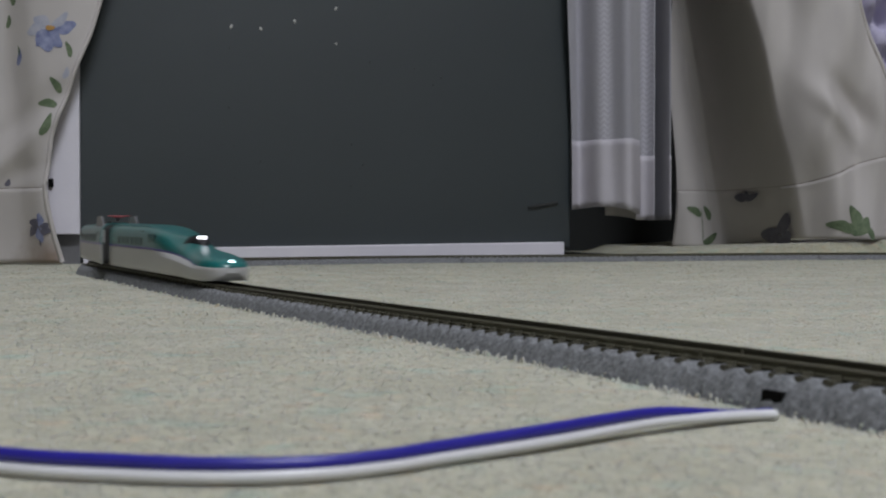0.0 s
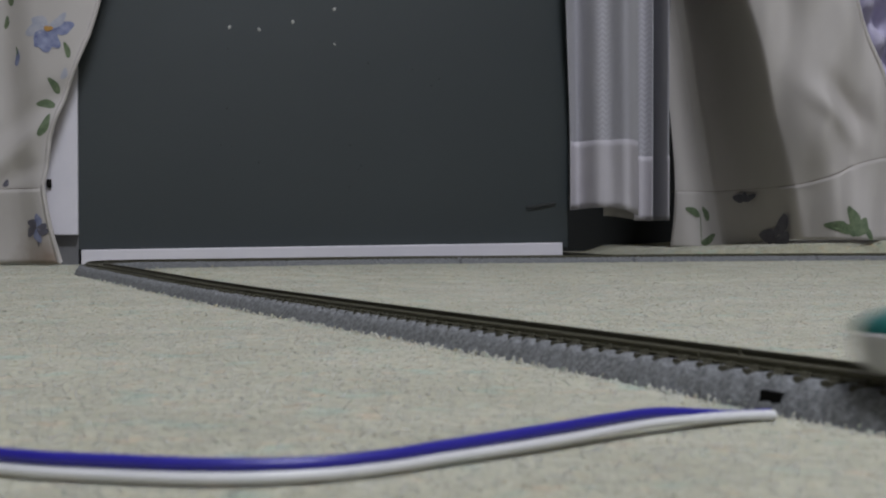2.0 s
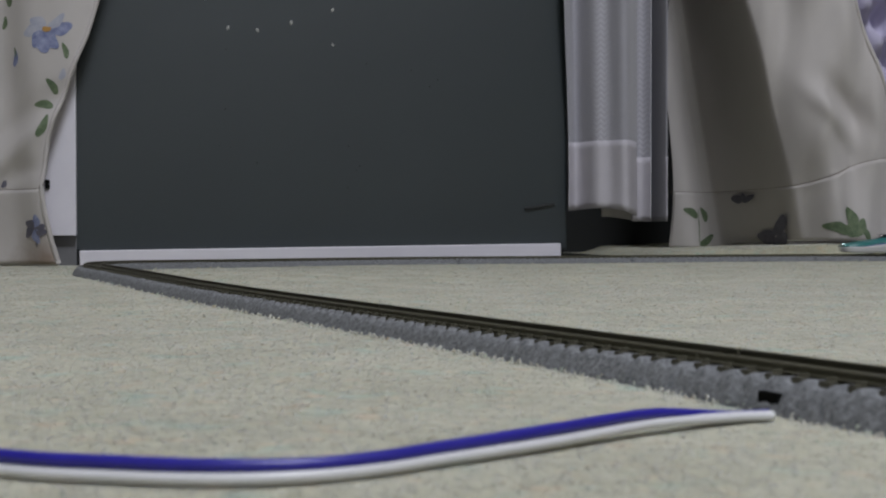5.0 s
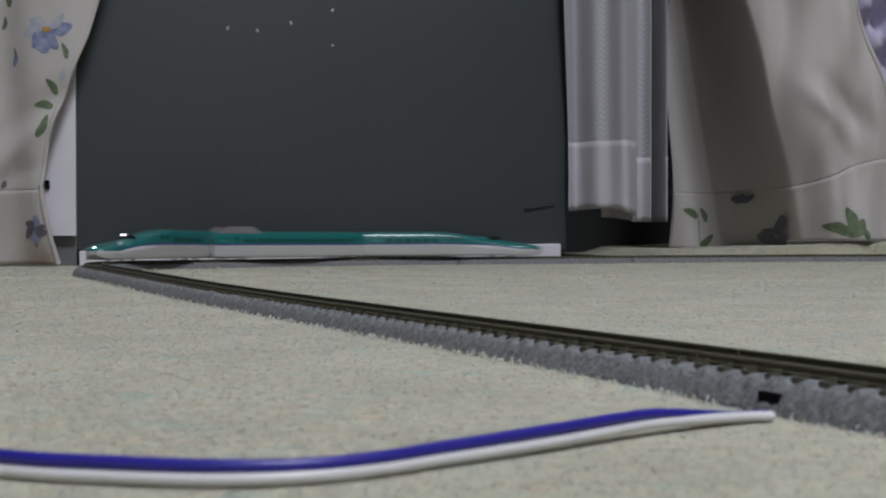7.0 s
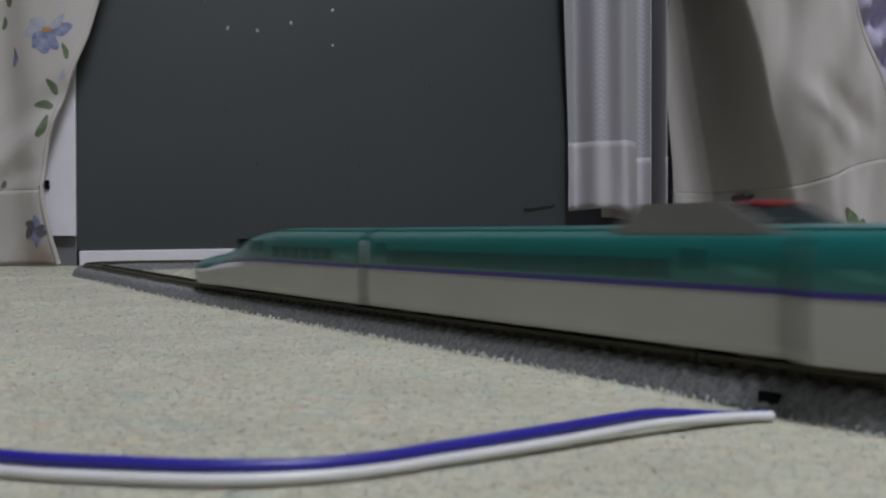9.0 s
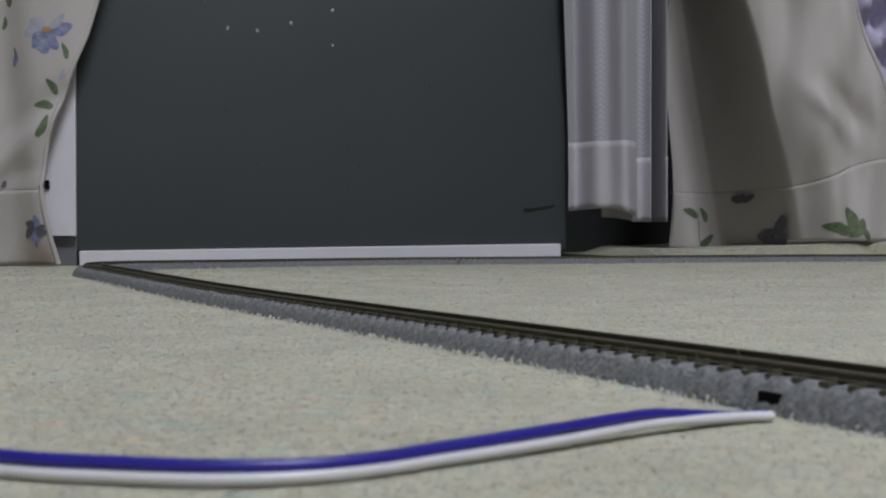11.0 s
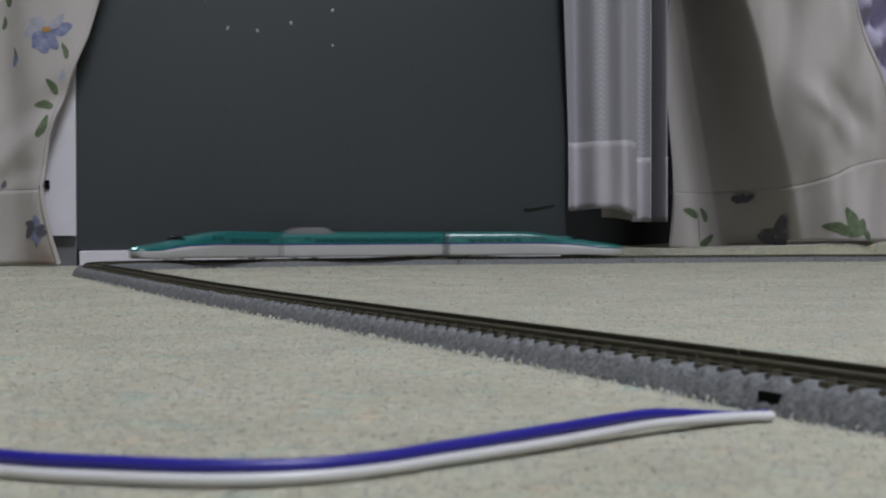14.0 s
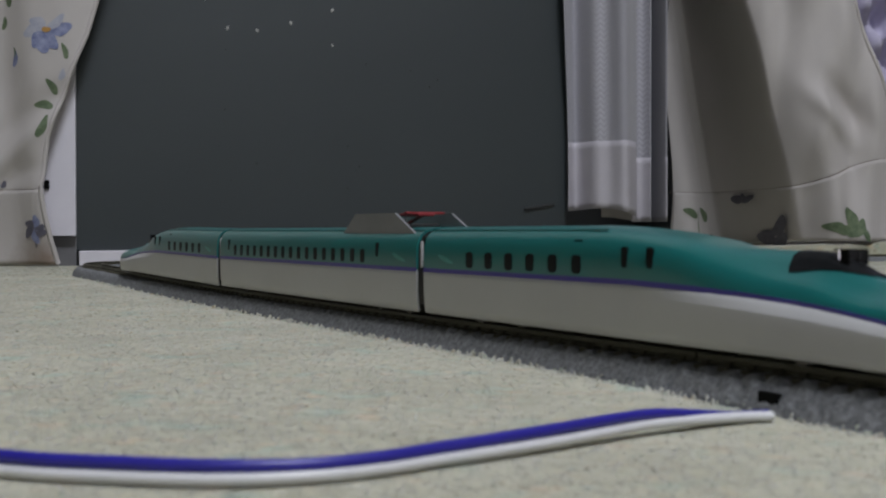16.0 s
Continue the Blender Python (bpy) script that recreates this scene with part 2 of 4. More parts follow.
def tube(points, radius, sides=12):
    """A round tube along a line of points."""
    rows = []
    pts = [Vector(p) for p in points]
    for i, p in enumerate(pts):
        d = (pts[min(i + 1, len(pts) - 1)] - pts[max(i - 1, 0)]).normalized()
        a = d.cross(Vector((0, 0, 1)))
        a = a.normalized() if a.length > 1e-4 else Vector((1, 0, 0))
        b = a.cross(d)
        rows.append([p + radius * (math.cos(q) * a + math.sin(q) * b) for q in [2 * math.pi * k / sides for k in range(sides)]])
    verts, faces = sheet(rows, True)
    faces.append(tuple(range(sides)))
    faces.append(tuple(range(len(verts) - sides, len(verts))))
    return verts, faces


def ease(x):
    x = min(max(x, 0.0), 1.0)
    return x * x * (3 - 2 * x)


def curve_value(table, x):
    """Linear value from a short table of (x, y)."""
    return float(np.interp(x, [a for a, b in table], [b for a, b in table]))


def smooth_line(points, n=12):
    """A Catmull-Rom line through points."""
    pts = [np.array(p, float) for p in points]
    pts = [2 * pts[0] - pts[1]] + pts + [2 * pts[-1] - pts[-2]]
    out = []
    for i in range(1, len(pts) - 2):
        a, b, c, d = pts[i - 1:i + 3]
        for k in range(n):
            t = k / n
            out.append(0.5 * (2 * b + (c - a) * t + (2 * a - 5 * b + 4 * c - d) * t * t + (3 * b - a - 3 * c + d) * t ** 3))
    out.append(pts[-2])
    return [tuple(p) for p in out]


# ---- the line of the railway: a closed loop, s in metres along it ----
HEAD = -1.0549
R_CORNER, R_END, TURN = 0.2653, 0.183, 1.9651
S_FAR, S_CORNER, S_NEAR, S_END = -0.98, -R_CORNER * TURN, 0.0, 0.57
P_NEAR = np.array((-0.1859, 0.6186))


def heading(a):
    return np.array((math.cos(a), math.sin(a)))


def left_of(a):
    return np.array((-math.sin(a), math.cos(a)))


C_CORNER = P_NEAR + R_CORNER * left_of(HEAD)
H_FAR = HEAD - TURN
P_CORNER = C_CORNER - R_CORNER * left_of(H_FAR)
P_FAR = P_CORNER + heading(H_FAR) * (S_FAR - S_CORNER)
P_END = P_NEAR + heading(HEAD) * S_END
C_A, C_B = P_END + R_END * left_of(HEAD), P_FAR + R_END * left_of(H_FAR)
H_MID = math.atan2(*(C_B - C_A)[::-1])
while H_MID < HEAD:
    H_MID += 2 * math.pi
L_A, L_MID = R_END * (H_MID - HEAD), float(np.linalg.norm(C_B - C_A))
H_BACK = H_FAR
while H_BACK < H_MID:
    H_BACK += 2 * math.pi
L_B = R_END * (H_BACK - H_MID)
S_A, S_M = S_END + L_A, S_END + L_A + L_MID
LAP = S_END - S_FAR + L_A + L_MID + L_B


def rail_line(s):
    """Place and heading on the loop's centre line."""
    s = (s - S_FAR) % LAP + S_FAR
    if s < S_CORNER:
        return P_FAR + heading(H_FAR) * (s - S_FAR), H_FAR
    if s < 0:
        a = HEAD + s / R_CORNER
        return C_CORNER - R_CORNER * left_of(a), a
    if s < S_END:
        return P_NEAR + heading(HEAD) * s, HEAD
    if s < S_A:
        a = HEAD + (s - S_END) / R_END
        return C_A - R_END * left_of(a), a
    if s < S_M:
        return C_A - R_END * left_of(H_MID) + heading(H_MID) * (s - S_A), H_MID
    a = H_MID + (s - S_M) / R_END
    return C_B - R_END * left_of(a), a


def lie(x, y):
    """How the floor under the track rises and falls, by a millimetre or so."""
    return (0.0031 * math.exp(-((y - 0.66) / 0.18) ** 2 - ((x + 0.19) / 0.16) ** 2) - 0.0008 * math.exp(-((x + 0.12) / 0.25) ** 2 - ((y - 0.95) / 0.12) ** 2)
            + 0.0011 * ease((x - 0.02) / 0.35) * ease((y - 0.8) / 0.2))


def on_line(s, u, z):
    p, a = rail_line(s)
    q = p + left_of(a) * u
    return (q[0], q[1], z + lie(*p))


# ---- the room ----


def carpet_height(x, y):
    """The carpet's slight unevenness, a dip by the feeder, and a hump behind the far track, below the curtain."""
    beyond = y - (1.0127 + 0.122 * (x - 0.0127))
    hump = ease((beyond - 0.0165) / 0.024) * (0.009 * ease((x - 0.19) / 0.035) + 0.009 * ease((x - 0.22) / 0.22))
    dip = -0.0009 * math.exp(-((x - 0.055) / 0.05) ** 2 - ((y - 0.165) / 0.035) ** 2)
    return hump + dip + lie(x, y)


def build_floor():
    xs = np.concatenate((np.linspace(-1.8, -0.5, 14), np.linspace(-0.49, 0.7, 100), np.linspace(0.72, 1.8, 12)))
    ys = np.concatenate((np.linspace(-1.9, 0.0, 16), np.linspace(0.01, 1.6, 160)))
    rows = [[(x, y, carpet_height(x, y) - 0.0001) for x in xs] for y in ys]
    verts, faces = sheet(rows)
    tagged(piece("floor", verts, faces, CARPET, smooth=True), "cream cut-pile carpet with pale green and tan flecks", "floor", kind="structure")


def build_pile():
    """The carpet's tufts, finer where the carpet lies close."""
    rng = np.random.default_rng(7)
    bands = ((0.07, 0.20, 2.2, 0.00034), (0.20, 0.34, 1.3, 0.00042), (0.34, 0.60, 0.6, 0.00058), (0.60, 1.28, 0.13, 0.0010))
    line = np.array([rail_line(s)[0] for s in np.arange(S_FAR - 0.1, S_END + 0.1, 0.008)])
    allv, allf, base = [], [], 0
    for y0, y1, density, width in bands:
        reach = 0.06 + 0.42 * y1
        n = int((y1 - y0) * 2 * reach * 1e6 * density)
        x, y = rng.uniform(-reach, reach, n), rng.uniform(y0, y1, n)
        keep = np.abs(x) < 0.06 + 0.42 * y
        x, y = x[keep], y[keep]
        d = np.concatenate([np.min(np.hypot(x[i:i + 20000, None] - line[None, :, 0], y[i:i + 20000, None] - line[None, :, 1]), axis=1) for i in range(0, len(x), 20000)])
        x, y, d = x[d > 0.0118], y[d > 0.0118], d[d > 0.0118]
        some = (d < 0.0145) | (rng.uniform(0, 1, len(x)) < 0.75)
        x, y, d = x[some], y[some], d[some]
        n = len(x)
        ground = np.array([carpet_height(a, b) for a, b in zip(x, y)])
        fringe = np.exp(-((d - 0.0122) / 0.0016) ** 2) * rng.uniform(0, 1, n) ** 2
        top = ground + np.abs(rng.normal(0.0, 0.00008, n)) * (0.7 + width / 0.0010) - 0.0001 + 0.0011 * fringe
        lean = rng.normal(0, 0.0002, (n, 2)) * (0.6 + width / 0.0008)
        turn = rng.uniform(0, 2 * math.pi, n)
        w = width * rng.uniform(0.8, 1.6, n)
        vs = np.zeros((n, 6, 3))
        for k in range(3):
            a = turn + k * 2 * math.pi / 3
            vs[:, k] = np.stack((x + w * np.cos(a), y + w * np.sin(a), ground - 0.0008), 1)
            a = a + 0.5
            tip = top - 0.0002 * (k == 1)
            vs[:, 3 + k] = np.stack((x + lean[:, 0] + 0.7 * w * np.cos(a), y + lean[:, 1] + 0.7 * w * np.sin(a), tip), 1)
        offs = base + 6 * np.arange(n)
        for f in ((0, 1, 4), (0, 4, 3), (1, 2, 5), (1, 5, 4), (2, 0, 3), (2, 3, 5), (3, 4, 5)):
            allf.extend((offs[:, None] + np.array(f)[None]).tolist())
        allv.append(vs.reshape(-1, 3))
        base += 6 * n
    ob = piece("carpet_tufts", np.concatenate(allv).tolist(), allf, TUFTS, smooth=True)
    tagged(ob, "short cream carpet tufts with green flecks", "carpet", kind="stuff")


def build_shell():
    def slab(name, size, at, material, label):
        tagged(part(name, box(*size, at), material), label, "wall", kind="structure")
    # the shade behind the curtains is put into this wall's colour
    slab("wall_north", (3.6, 0.08, 2.4), (0, 1.60, 1.2), SHADE, "wall behind the curtains, coloured near-black for the shade there")
    # unseen walls steer the bounced light: south pale, east and west dark
    slab("wall_south", (3.6, 0.08, 2.4), (0, -1.94, 1.2), PALE_WALL, "plain unseen wall, pale to brighten the door panel's reflection")
    slab("wall_east", (0.08, 3.46, 2.4), (1.34, -0.17, 1.2), DIM_WALL, "plain unseen side wall, dark brown to hold back bounced light")
    slab("wall_west", (0.08, 3.46, 2.4), (-1.84, -0.17, 1.2), DIM_WALL, "plain unseen side wall, dark brown to hold back bounced light")
    # unseen ceiling, dulled to weaken the light it throws back
    tagged(part("ceiling", box(3.76, 3.62, 0.08, (0, -0.17, 2.44)), WALL), "plain unseen ceiling, dull brown to hold back bounced light", "ceiling", kind="structure")
    lamp = tagged(new("ceiling_lamp"), "round white ceiling lamp, switched on", "lamp")
    lamp.matrix_world = pose(0.5, -0.6, 2.4)
    part("base", cylinder(0.30, 0.03, (0, 0, -0.015), Euler((0, 0, 0)), 40), PVC, lamp)
    part("diffuser", cylinder(0.27, 0.05, (0, 0, -0.055), Euler((0, 0, 0)), 40), DIFFUSER, lamp, "glowing diffuser")


def build_door():
    """Dark panel over a white bottom rail, with a white stile beside it."""
    a = math.atan(0.2456)
    frame_pose = Matrix.Translation((-0.3085, 0.954, 0)) @ Matrix.Rotation(a, 4, "Z")
    length = 0.432
    panel = tagged(part("door_1", box(length + 0.022, 0.03, 1.95, (length / 2 - 0.001, 0.0275, 0.987), 0.001), PANEL),
                   "dark grey smooth door panel with a few pale specks", "door", kind="structure")
    panel.matrix_world = frame_pose
    spots = ((-0.2060, 0.234, 0.0018), (-0.1872, 0.2085, 0.0017), (-0.1620, 0.2075, 0.0017), (-0.1330, 0.2155, 0.0017), (-0.0968, 0.2285, 0.0017), (-0.0966, 0.197, 0.0013))
    for i, (x, z, r) in enumerate(spots):
        bm = bmesh.new()
        bmesh.ops.create_icosphere(bm, subdivisions=2, radius=r)
        bmesh.ops.scale(bm, vec=(0.8, 0.45, 1.15), verts=bm.verts)
        bmesh.ops.rotate(bm, matrix=Euler((0, 0.5 * math.sin(i * 2.1), 0)).to_matrix(), verts=bm.verts)
        d = (x + 0.3085) / math.cos(a)
        bmesh.ops.translate(bm, vec=(d, 0.0123, z), verts=bm.verts)
        part("bead", bm, BEAD, panel, "pale raised bead", True)
    # thin dark bar laid on the panel as a low smudge
    part("dark_smudge", box(0.030, 0.002, 0.003, ((0.094 + 0.3085) / math.cos(a), 0.011, 0.0525), 0.001, Euler((0, radians(-9), 0))), SHADE, panel, "thin dark smudge low on the panel")
    rng = random.Random(4)
    for i in range(14):
        bm = bmesh.new()
        bmesh.ops.create_icosphere(bm, subdivisions=1, radius=rng.uniform(0.0004, 0.0009))
        bmesh.ops.scale(bm, vec=(1, 0.3, 1.2), verts=bm.verts)
        bmesh.ops.translate(bm, vec=(rng.uniform(0.1, 0.36), 0.0124, rng.uniform(0.04, 0.2)), verts=bm.verts)
        part("speck", bm, SPECK, panel, "tiny dark speck")
    tilt = math.atan2(0.0053, length)
    rail = tagged(part("trim_1", box(length, 0.024, 0.0165, (length / 2, 0.012, 0.004), 0.0008), PVC), "white bottom rail of the door", "trim", kind="structure")
    rail.matrix_world = frame_pose @ Matrix.Rotation(-tilt, 4, "Y")
    stile = tagged(part("trim_2", box(0.036, 0.04, 1.9, (-0.0208, 0.0235, 0.975), 0.0008), PVC), "white upright frame beside the dark panel", "trim", kind="structure")
    stile.matrix_world = frame_pose
    # small black box added as the dark mark beside the curtain edge
    part("black_mark", box(0.004, 0.003, 0.0075, (-0.0258, 0.0022, 0.0685), 0.001), SOCKET, stile, "small black mark on the white frame")
    # added slab that turns the carpet near-black between door and curtain
    dark_slab = tagged(part("trim_4", box(0.110, 0.45, 0.006, (0.4775, 0.210, 0.0005), 0.0008), SHADE), "added near-black slab on the floor between door and curtain", "trim", kind="structure")
    dark_slab.matrix_world = frame_pose
    # added grey block fills the dark gap below the stile
    foot = tagged(part("trim_3", box(0.045, 0.034, 0.0285, (-0.0255, 0.0285, 0.0105), 0.0006), GREY), "added grey block in the dark gap under the white frame", "trim", kind="structure")
    foot.matrix_world = frame_pose


# ---- curtains ----


def left_edge(z):
    return curve_value(((0, -0.3345), (0.022, -0.3400), (0.045, -0.3445), (0.066, -0.3475), (0.11, -0.3430), (0.157, -0.3280), (0.2, -0.3125), (0.235, -0.3035), (0.3, -0.285), (0.5, -0.25), (2.0, -0.22)), z)


def left_depth(x, z):
    d = 0.985 + 0.008 * math.sin((x + 0.02 * z) * 62 + 0.8) + 0.0012 * math.sin(x * 150 + z * 14) + 0.003 * math.sin(z * 40 + x * 30) * ease((0.2 - z) / 0.1)
    # slanting wrinkles above the hem
    d += 0.003 * math.exp(-((z - 0.125 - 0.55 * (x + 0.375)) / 0.011) ** 2) - 0.0045 * math.exp(-((z - 0.098 - 0.75 * (x + 0.375)) / 0.010) ** 2)
    return d + 0.004 * math.exp(-((z - 0.082 - 0.3 * (x + 0.36)) / 0.009) ** 2 - ((x + 0.362) / 0.022) ** 2)


def right_fold(x, z):
    """Depth of the right curtain: a far fold, a steep flank turned away, and a near fold."""
    q = x + 0.16 * (z - 0.03)
    flank = 0.85 * ease((q - 0.2720) / (0.0435 - 0.08 * min(z, 0.25))) + 0.15 * ease((q - 0.285) / 0.055)
    d = 1.115 - 0.155 * flank - 0.010 * math.sin(max(0.0, min(1.0, (q - 0.2225) / 0.04)) * math.pi) * (1 - flank)
    d -= 0.016 * math.exp(-((q - 0.342 - 0.22 * (z - 0.15)) / 0.012) ** 2) * ease((z - 0.06) / 0.06) * ease((0.24 - z) / 0.08)
    d += 0.005 * math.sin(q * 85 + z * 22) * flank + 0.003 * math.sin(q * 190 - z * 45) * flank
    d += 0.03 * ease((q - 0.36) / 0.10)
    u, v = (x - 0.330) * 0.735 + (z - 0.1254) * 0.678, (x - 0.330) * 0.678 - (z - 0.1254) * 0.735
    d -= 0.0080 * math.exp(-(u / 0.008) ** 2 - (v / 0.028) ** 2) - 0.0060 * math.exp(-((u - 0.019) / 0.009) ** 2 - (v / 0.03) ** 2)
    return d


def right_limit(z):
    return curve_value(((0, 0.462), (0.05, 0.430), (0.10, 0.400), (0.152, 0.378), (0.223, 0.351), (0.4, 0.330), (2.0, 0.315)), z)


def right_bottom(x):
    return 0.0125 + 0.0085 * ease((x - 0.272) / 0.03)


def right_hem(x):
    return 0.0675 + 0.024 * ease((x - 0.292) / 0.09)


def heights(z0, z1, fine=60):
    return [z0 + (min(z1, 0.32) - z0) * k / fine for k in range(fine + 1)] + ([0.4, 0.6, 0.9, 1.3, z1] if z1 > 0.4 else [])


def cloth(name, x0, x1, depth, bottom, top, material, parent, label="", n=110, offset=0.0, fine=60):
    """A hanging cloth between two edges (functions of height) and two heights (functions of x)."""
    rows = []
    for k, h in enumerate(heights(0.0, 2.0, fine)) if top is None else [(k, k / fine) for k in range(fine + 1)]:
        row = []
        for j in range(n + 1):
            q = j / n
            z = h
            x = x0(z) + (x1(z) - x0(z)) * q
            b = bottom(x)
            z = b + h * (2.0 - b) / 2.0 if top is None else b + (top(x) - b) * h
            x = x0(z) + (x1(z) - x0(z)) * q
            row.append((x, depth(x, z) - offset, z))
        rows.append(row)
    verts, faces = sheet(rows)
    ob = piece(name, verts, faces, material, parent, label, True)
    thick = ob.modifiers.new("thickness", "SOLIDIFY")
    thick.thickness = 0.0004 if offset else 0.0009
    thick.offset = 0
    return ob


def print_shape(name, outline, at, depth, material, parent, offset=0.0007):
    """A printed motif that lies on the cloth: an outline in millimetres round a centre."""
    cx, cz = at
    rings = []
    for f in (0.0, 0.45, 0.8, 1.0):
        ring = []
        for dx, dz in outline:
            x, z = cx + f * dx * 0.001, cz + f * dz * 0.001
            ring.append((x, depth(x, z) - offset, z))
        rings.append(ring)
    verts, faces = sheet(rings, True)
    return piece(name, verts, faces, material, parent, "", True)


def petal(length, width, angle, start=0.0, notch=0.0, n=18):
    """A leaf or petal outline that points along angle (degrees), in millimetres."""
    a = radians(angle)
    out = []
    for k in range(n):
        t = 2 * math.pi * k / n
        along = start + length * (0.5 - 0.5 * math.cos(t)) - length / 2 * (1 if not start else 0)
        side = width / 2 * math.sin(t) * (0.75 + 0.25 * math.cos(t + 0.8)) * (1 + notch * math.sin(3 * t))
        out.append((along * math.cos(a) - side * math.sin(a), along * math.sin(a) + side * math.cos(a)))
    return out


def build_left_curtain():
    curtain = tagged(new("curtain"), "cream curtain printed with blue flowers and leaves", "curtain")
    curtain.matrix_world = Matrix.Translation((0, 0, 0.0013)) @ Matrix.Scale(0.953, 4)
    cloth("cloth", lambda z: -0.66, left_edge, left_depth, lambda x: -0.001, None, CLOTH, curtain, n=130)
    cloth("hem", lambda z: -0.66, lambda z: left_edge(z) - 0.001, left_depth, lambda x: 0.0, lambda x: 0.0655, STAINED, curtain, "stitched hem with a brown stain", 130, 0.0012, 16)
    zs = [0.001 + 0.004 * k for k in range(60)] + [0.3, 0.5, 1.0, 2.0]
    v, f = tube([(left_edge(z), left_depth(left_edge(z), z) - 0.001, z) for z in zs], 0.0021, 10)
    piece("edge_piping", v, f, CLOTH, curtain, "rolled cloth edge", True)
    v, f = tube([(x, left_depth(x, 0.0655) - 0.0013, 0.0655) for x in np.linspace(-0.66, -0.3505, 80)], 0.0003, 6)
    piece("seam", v, f, STITCH, curtain, "stitched seam", True)
    flower = ((20, 15, 190, PALE_PRINT), (16, 14, 148, PALE_PRINT), (19, 21, 262, BLUE_PRINT), (18, 14, 232, BLUE_PRINT), (17, 15, 298, BLUE_PRINT), (20, 15, 14, BLUE_PRINT), (19, 9, 45, PALE_PRINT), (12, 8, 30, BLUE_PRINT))
    for length, width, angle, m in flower:
        print_shape("printed_petal", petal(length, width, angle, 1.5, 0.14), (-0.3435, 0.2035), left_depth, m, curtain, 0.0007 + 0.00006 * (angle % 7))
    print_shape("printed_flower_heart", petal(8, 6, 0), (-0.3435, 0.2045), left_depth, GOLD_PRINT, curtain, 0.0013)
    for x, z, length, width, angle, m in (
            (-0.3744, 0.180, 12, 4.5, 80, BLUE_PRINT), (-0.3744, 0.1855, 8, 2, 100, LEAF_PRINT), (-0.3405, 0.155, 13, 5.5, 120, LEAF_PRINT),
            (-0.3478, 0.1385, 14, 6.5, 175, LEAF_PRINT), (-0.3472, 0.1205, 18, 6, 68, LEAF_PRINT), (-0.3315, 0.1655, 9, 4, 70, PALE_PRINT),
            (-0.382, 0.2335, 14, 6, 110, LEAF_PRINT), (-0.3855, 0.212, 10, 4, 80, LEAF_PRINT), (-0.3865, 0.0705, 6, 4, 60, PURPLE_PRINT),
            (-0.3290, 0.1860, 12, 4, 105, LEAF_PRINT), (-0.3285, 0.2395, 9, 5, 130, PALE_PRINT)):
        print_shape("printed_leaf", petal(length * 1.2, width * 1.5, angle, 0.0, 0.12), (x, z), left_depth, m, curtain)
    for length, angle, m in ((10, 15, PURPLE_PRINT), (12, 85, BLUE_PRINT), (11, 150, PURPLE_PRINT), (12, 215, PURPLE_PRINT), (13, 285, BLUE_PRINT), (12, 345, PURPLE_PRINT)):
        print_shape("printed_petal", petal(length, 10, angle, 0.5, 0.18), (-0.3545, 0.031), left_depth, m, curtain, 0.0019 + angle * 1e-6)
    print_shape("printed_leaf", petal(10, 3, 265), (-0.3530, 0.0195), left_depth, PURPLE_PRINT, curtain, 0.0018)


def build_right_curtain():
    curtain = tagged(new("curtain"), "cream curtain in deep folds, hem printed with leaves", "curtain")
    curtain.matrix_world = Matrix.Translation((0, 0, -0.0040)) @ Matrix.Scale(1.145, 4)
    x0 = lambda z: 0.2225 + 0.004 * math.sin(z * 25)
    cloth("cloth", x0, right_limit, right_fold, right_bottom, None, CLOTH, curtain, n=240, fine=90)
    cloth("hem", lambda z: x0(z) + 0.0008, lambda z: 0.425, right_fold, right_bottom, right_hem, CLOTH, curtain, "stitched hem", 190, 0.0012, 18)
    v, f = tube([(x, right_fold(x, right_hem(x)) - 0.0013, right_hem(x)) for x in np.linspace(0.2235, 0.42, 200)], 0.0003, 6)
    piece("seam", v, f, STITCH, curtain, "stitched seam", True)
    zs = [0.04 + 0.005 * k for k in range(56)] + [0.4, 0.8, 2.0]
    v, f = tube([(right_limit(z), right_fold(right_limit(z), z) - 0.001, z) for z in zs], 0.0018, 10)
    piece("edge_piping", v, f, CLOTH, curtain, "rolled cloth edge", True)
    for x, z, length, width, angle, m in (
            (0.2430, 0.0470, 14, 7, 150, LEAF_PRINT), (0.2570, 0.0455, 13, 6, 115, LEAF_PRINT), (0.2600, 0.0205, 15, 7, 35, LEAF_PRINT),
            (0.2515, 0.033, 30, 1.0, 92, LEAF_PRINT),
            (0.3345, 0.0310, 19, 9, 165, LEAF_PRINT), (0.3465, 0.0395, 18, 10, 110, LEAF_PRINT), (0.3535, 0.0320, 15, 9, 60, LEAF_PRINT),
            (0.3435, 0.0290, 13, 8, 150, LEAF_PRINT), (0.3585, 0.0270, 13, 5, 120, LEAF_PRINT)):
        print_shape("printed_leaf", petal(length * 1.2, width * 1.35, angle, 0.0, 0.12), (x, z), right_fold, m, curtain, 0.0019 + 0.00001 * (angle % 10))
    # the flank shows its motifs foreshortened
    for x, z, length, width, angle in ((0.2790, 0.0590, 13, 10, 160), (0.2835, 0.0600, 12, 9, 20), (0.2810, 0.0605, 9, 8, 90),
                                       (0.2985, 0.0345, 19, 16, 85), (0.2945, 0.0230, 18, 16, 160), (0.3005, 0.0215, 15, 18, 60)):
        outline = [(0.42 * a, b) for a, b in petal(length, width, angle)]
        print_shape("printed_petal", outline, (x, z), lambda a, b: right_fold(a + 0.0030, b), PURPLE_PRINT, curtain, 0.0030)


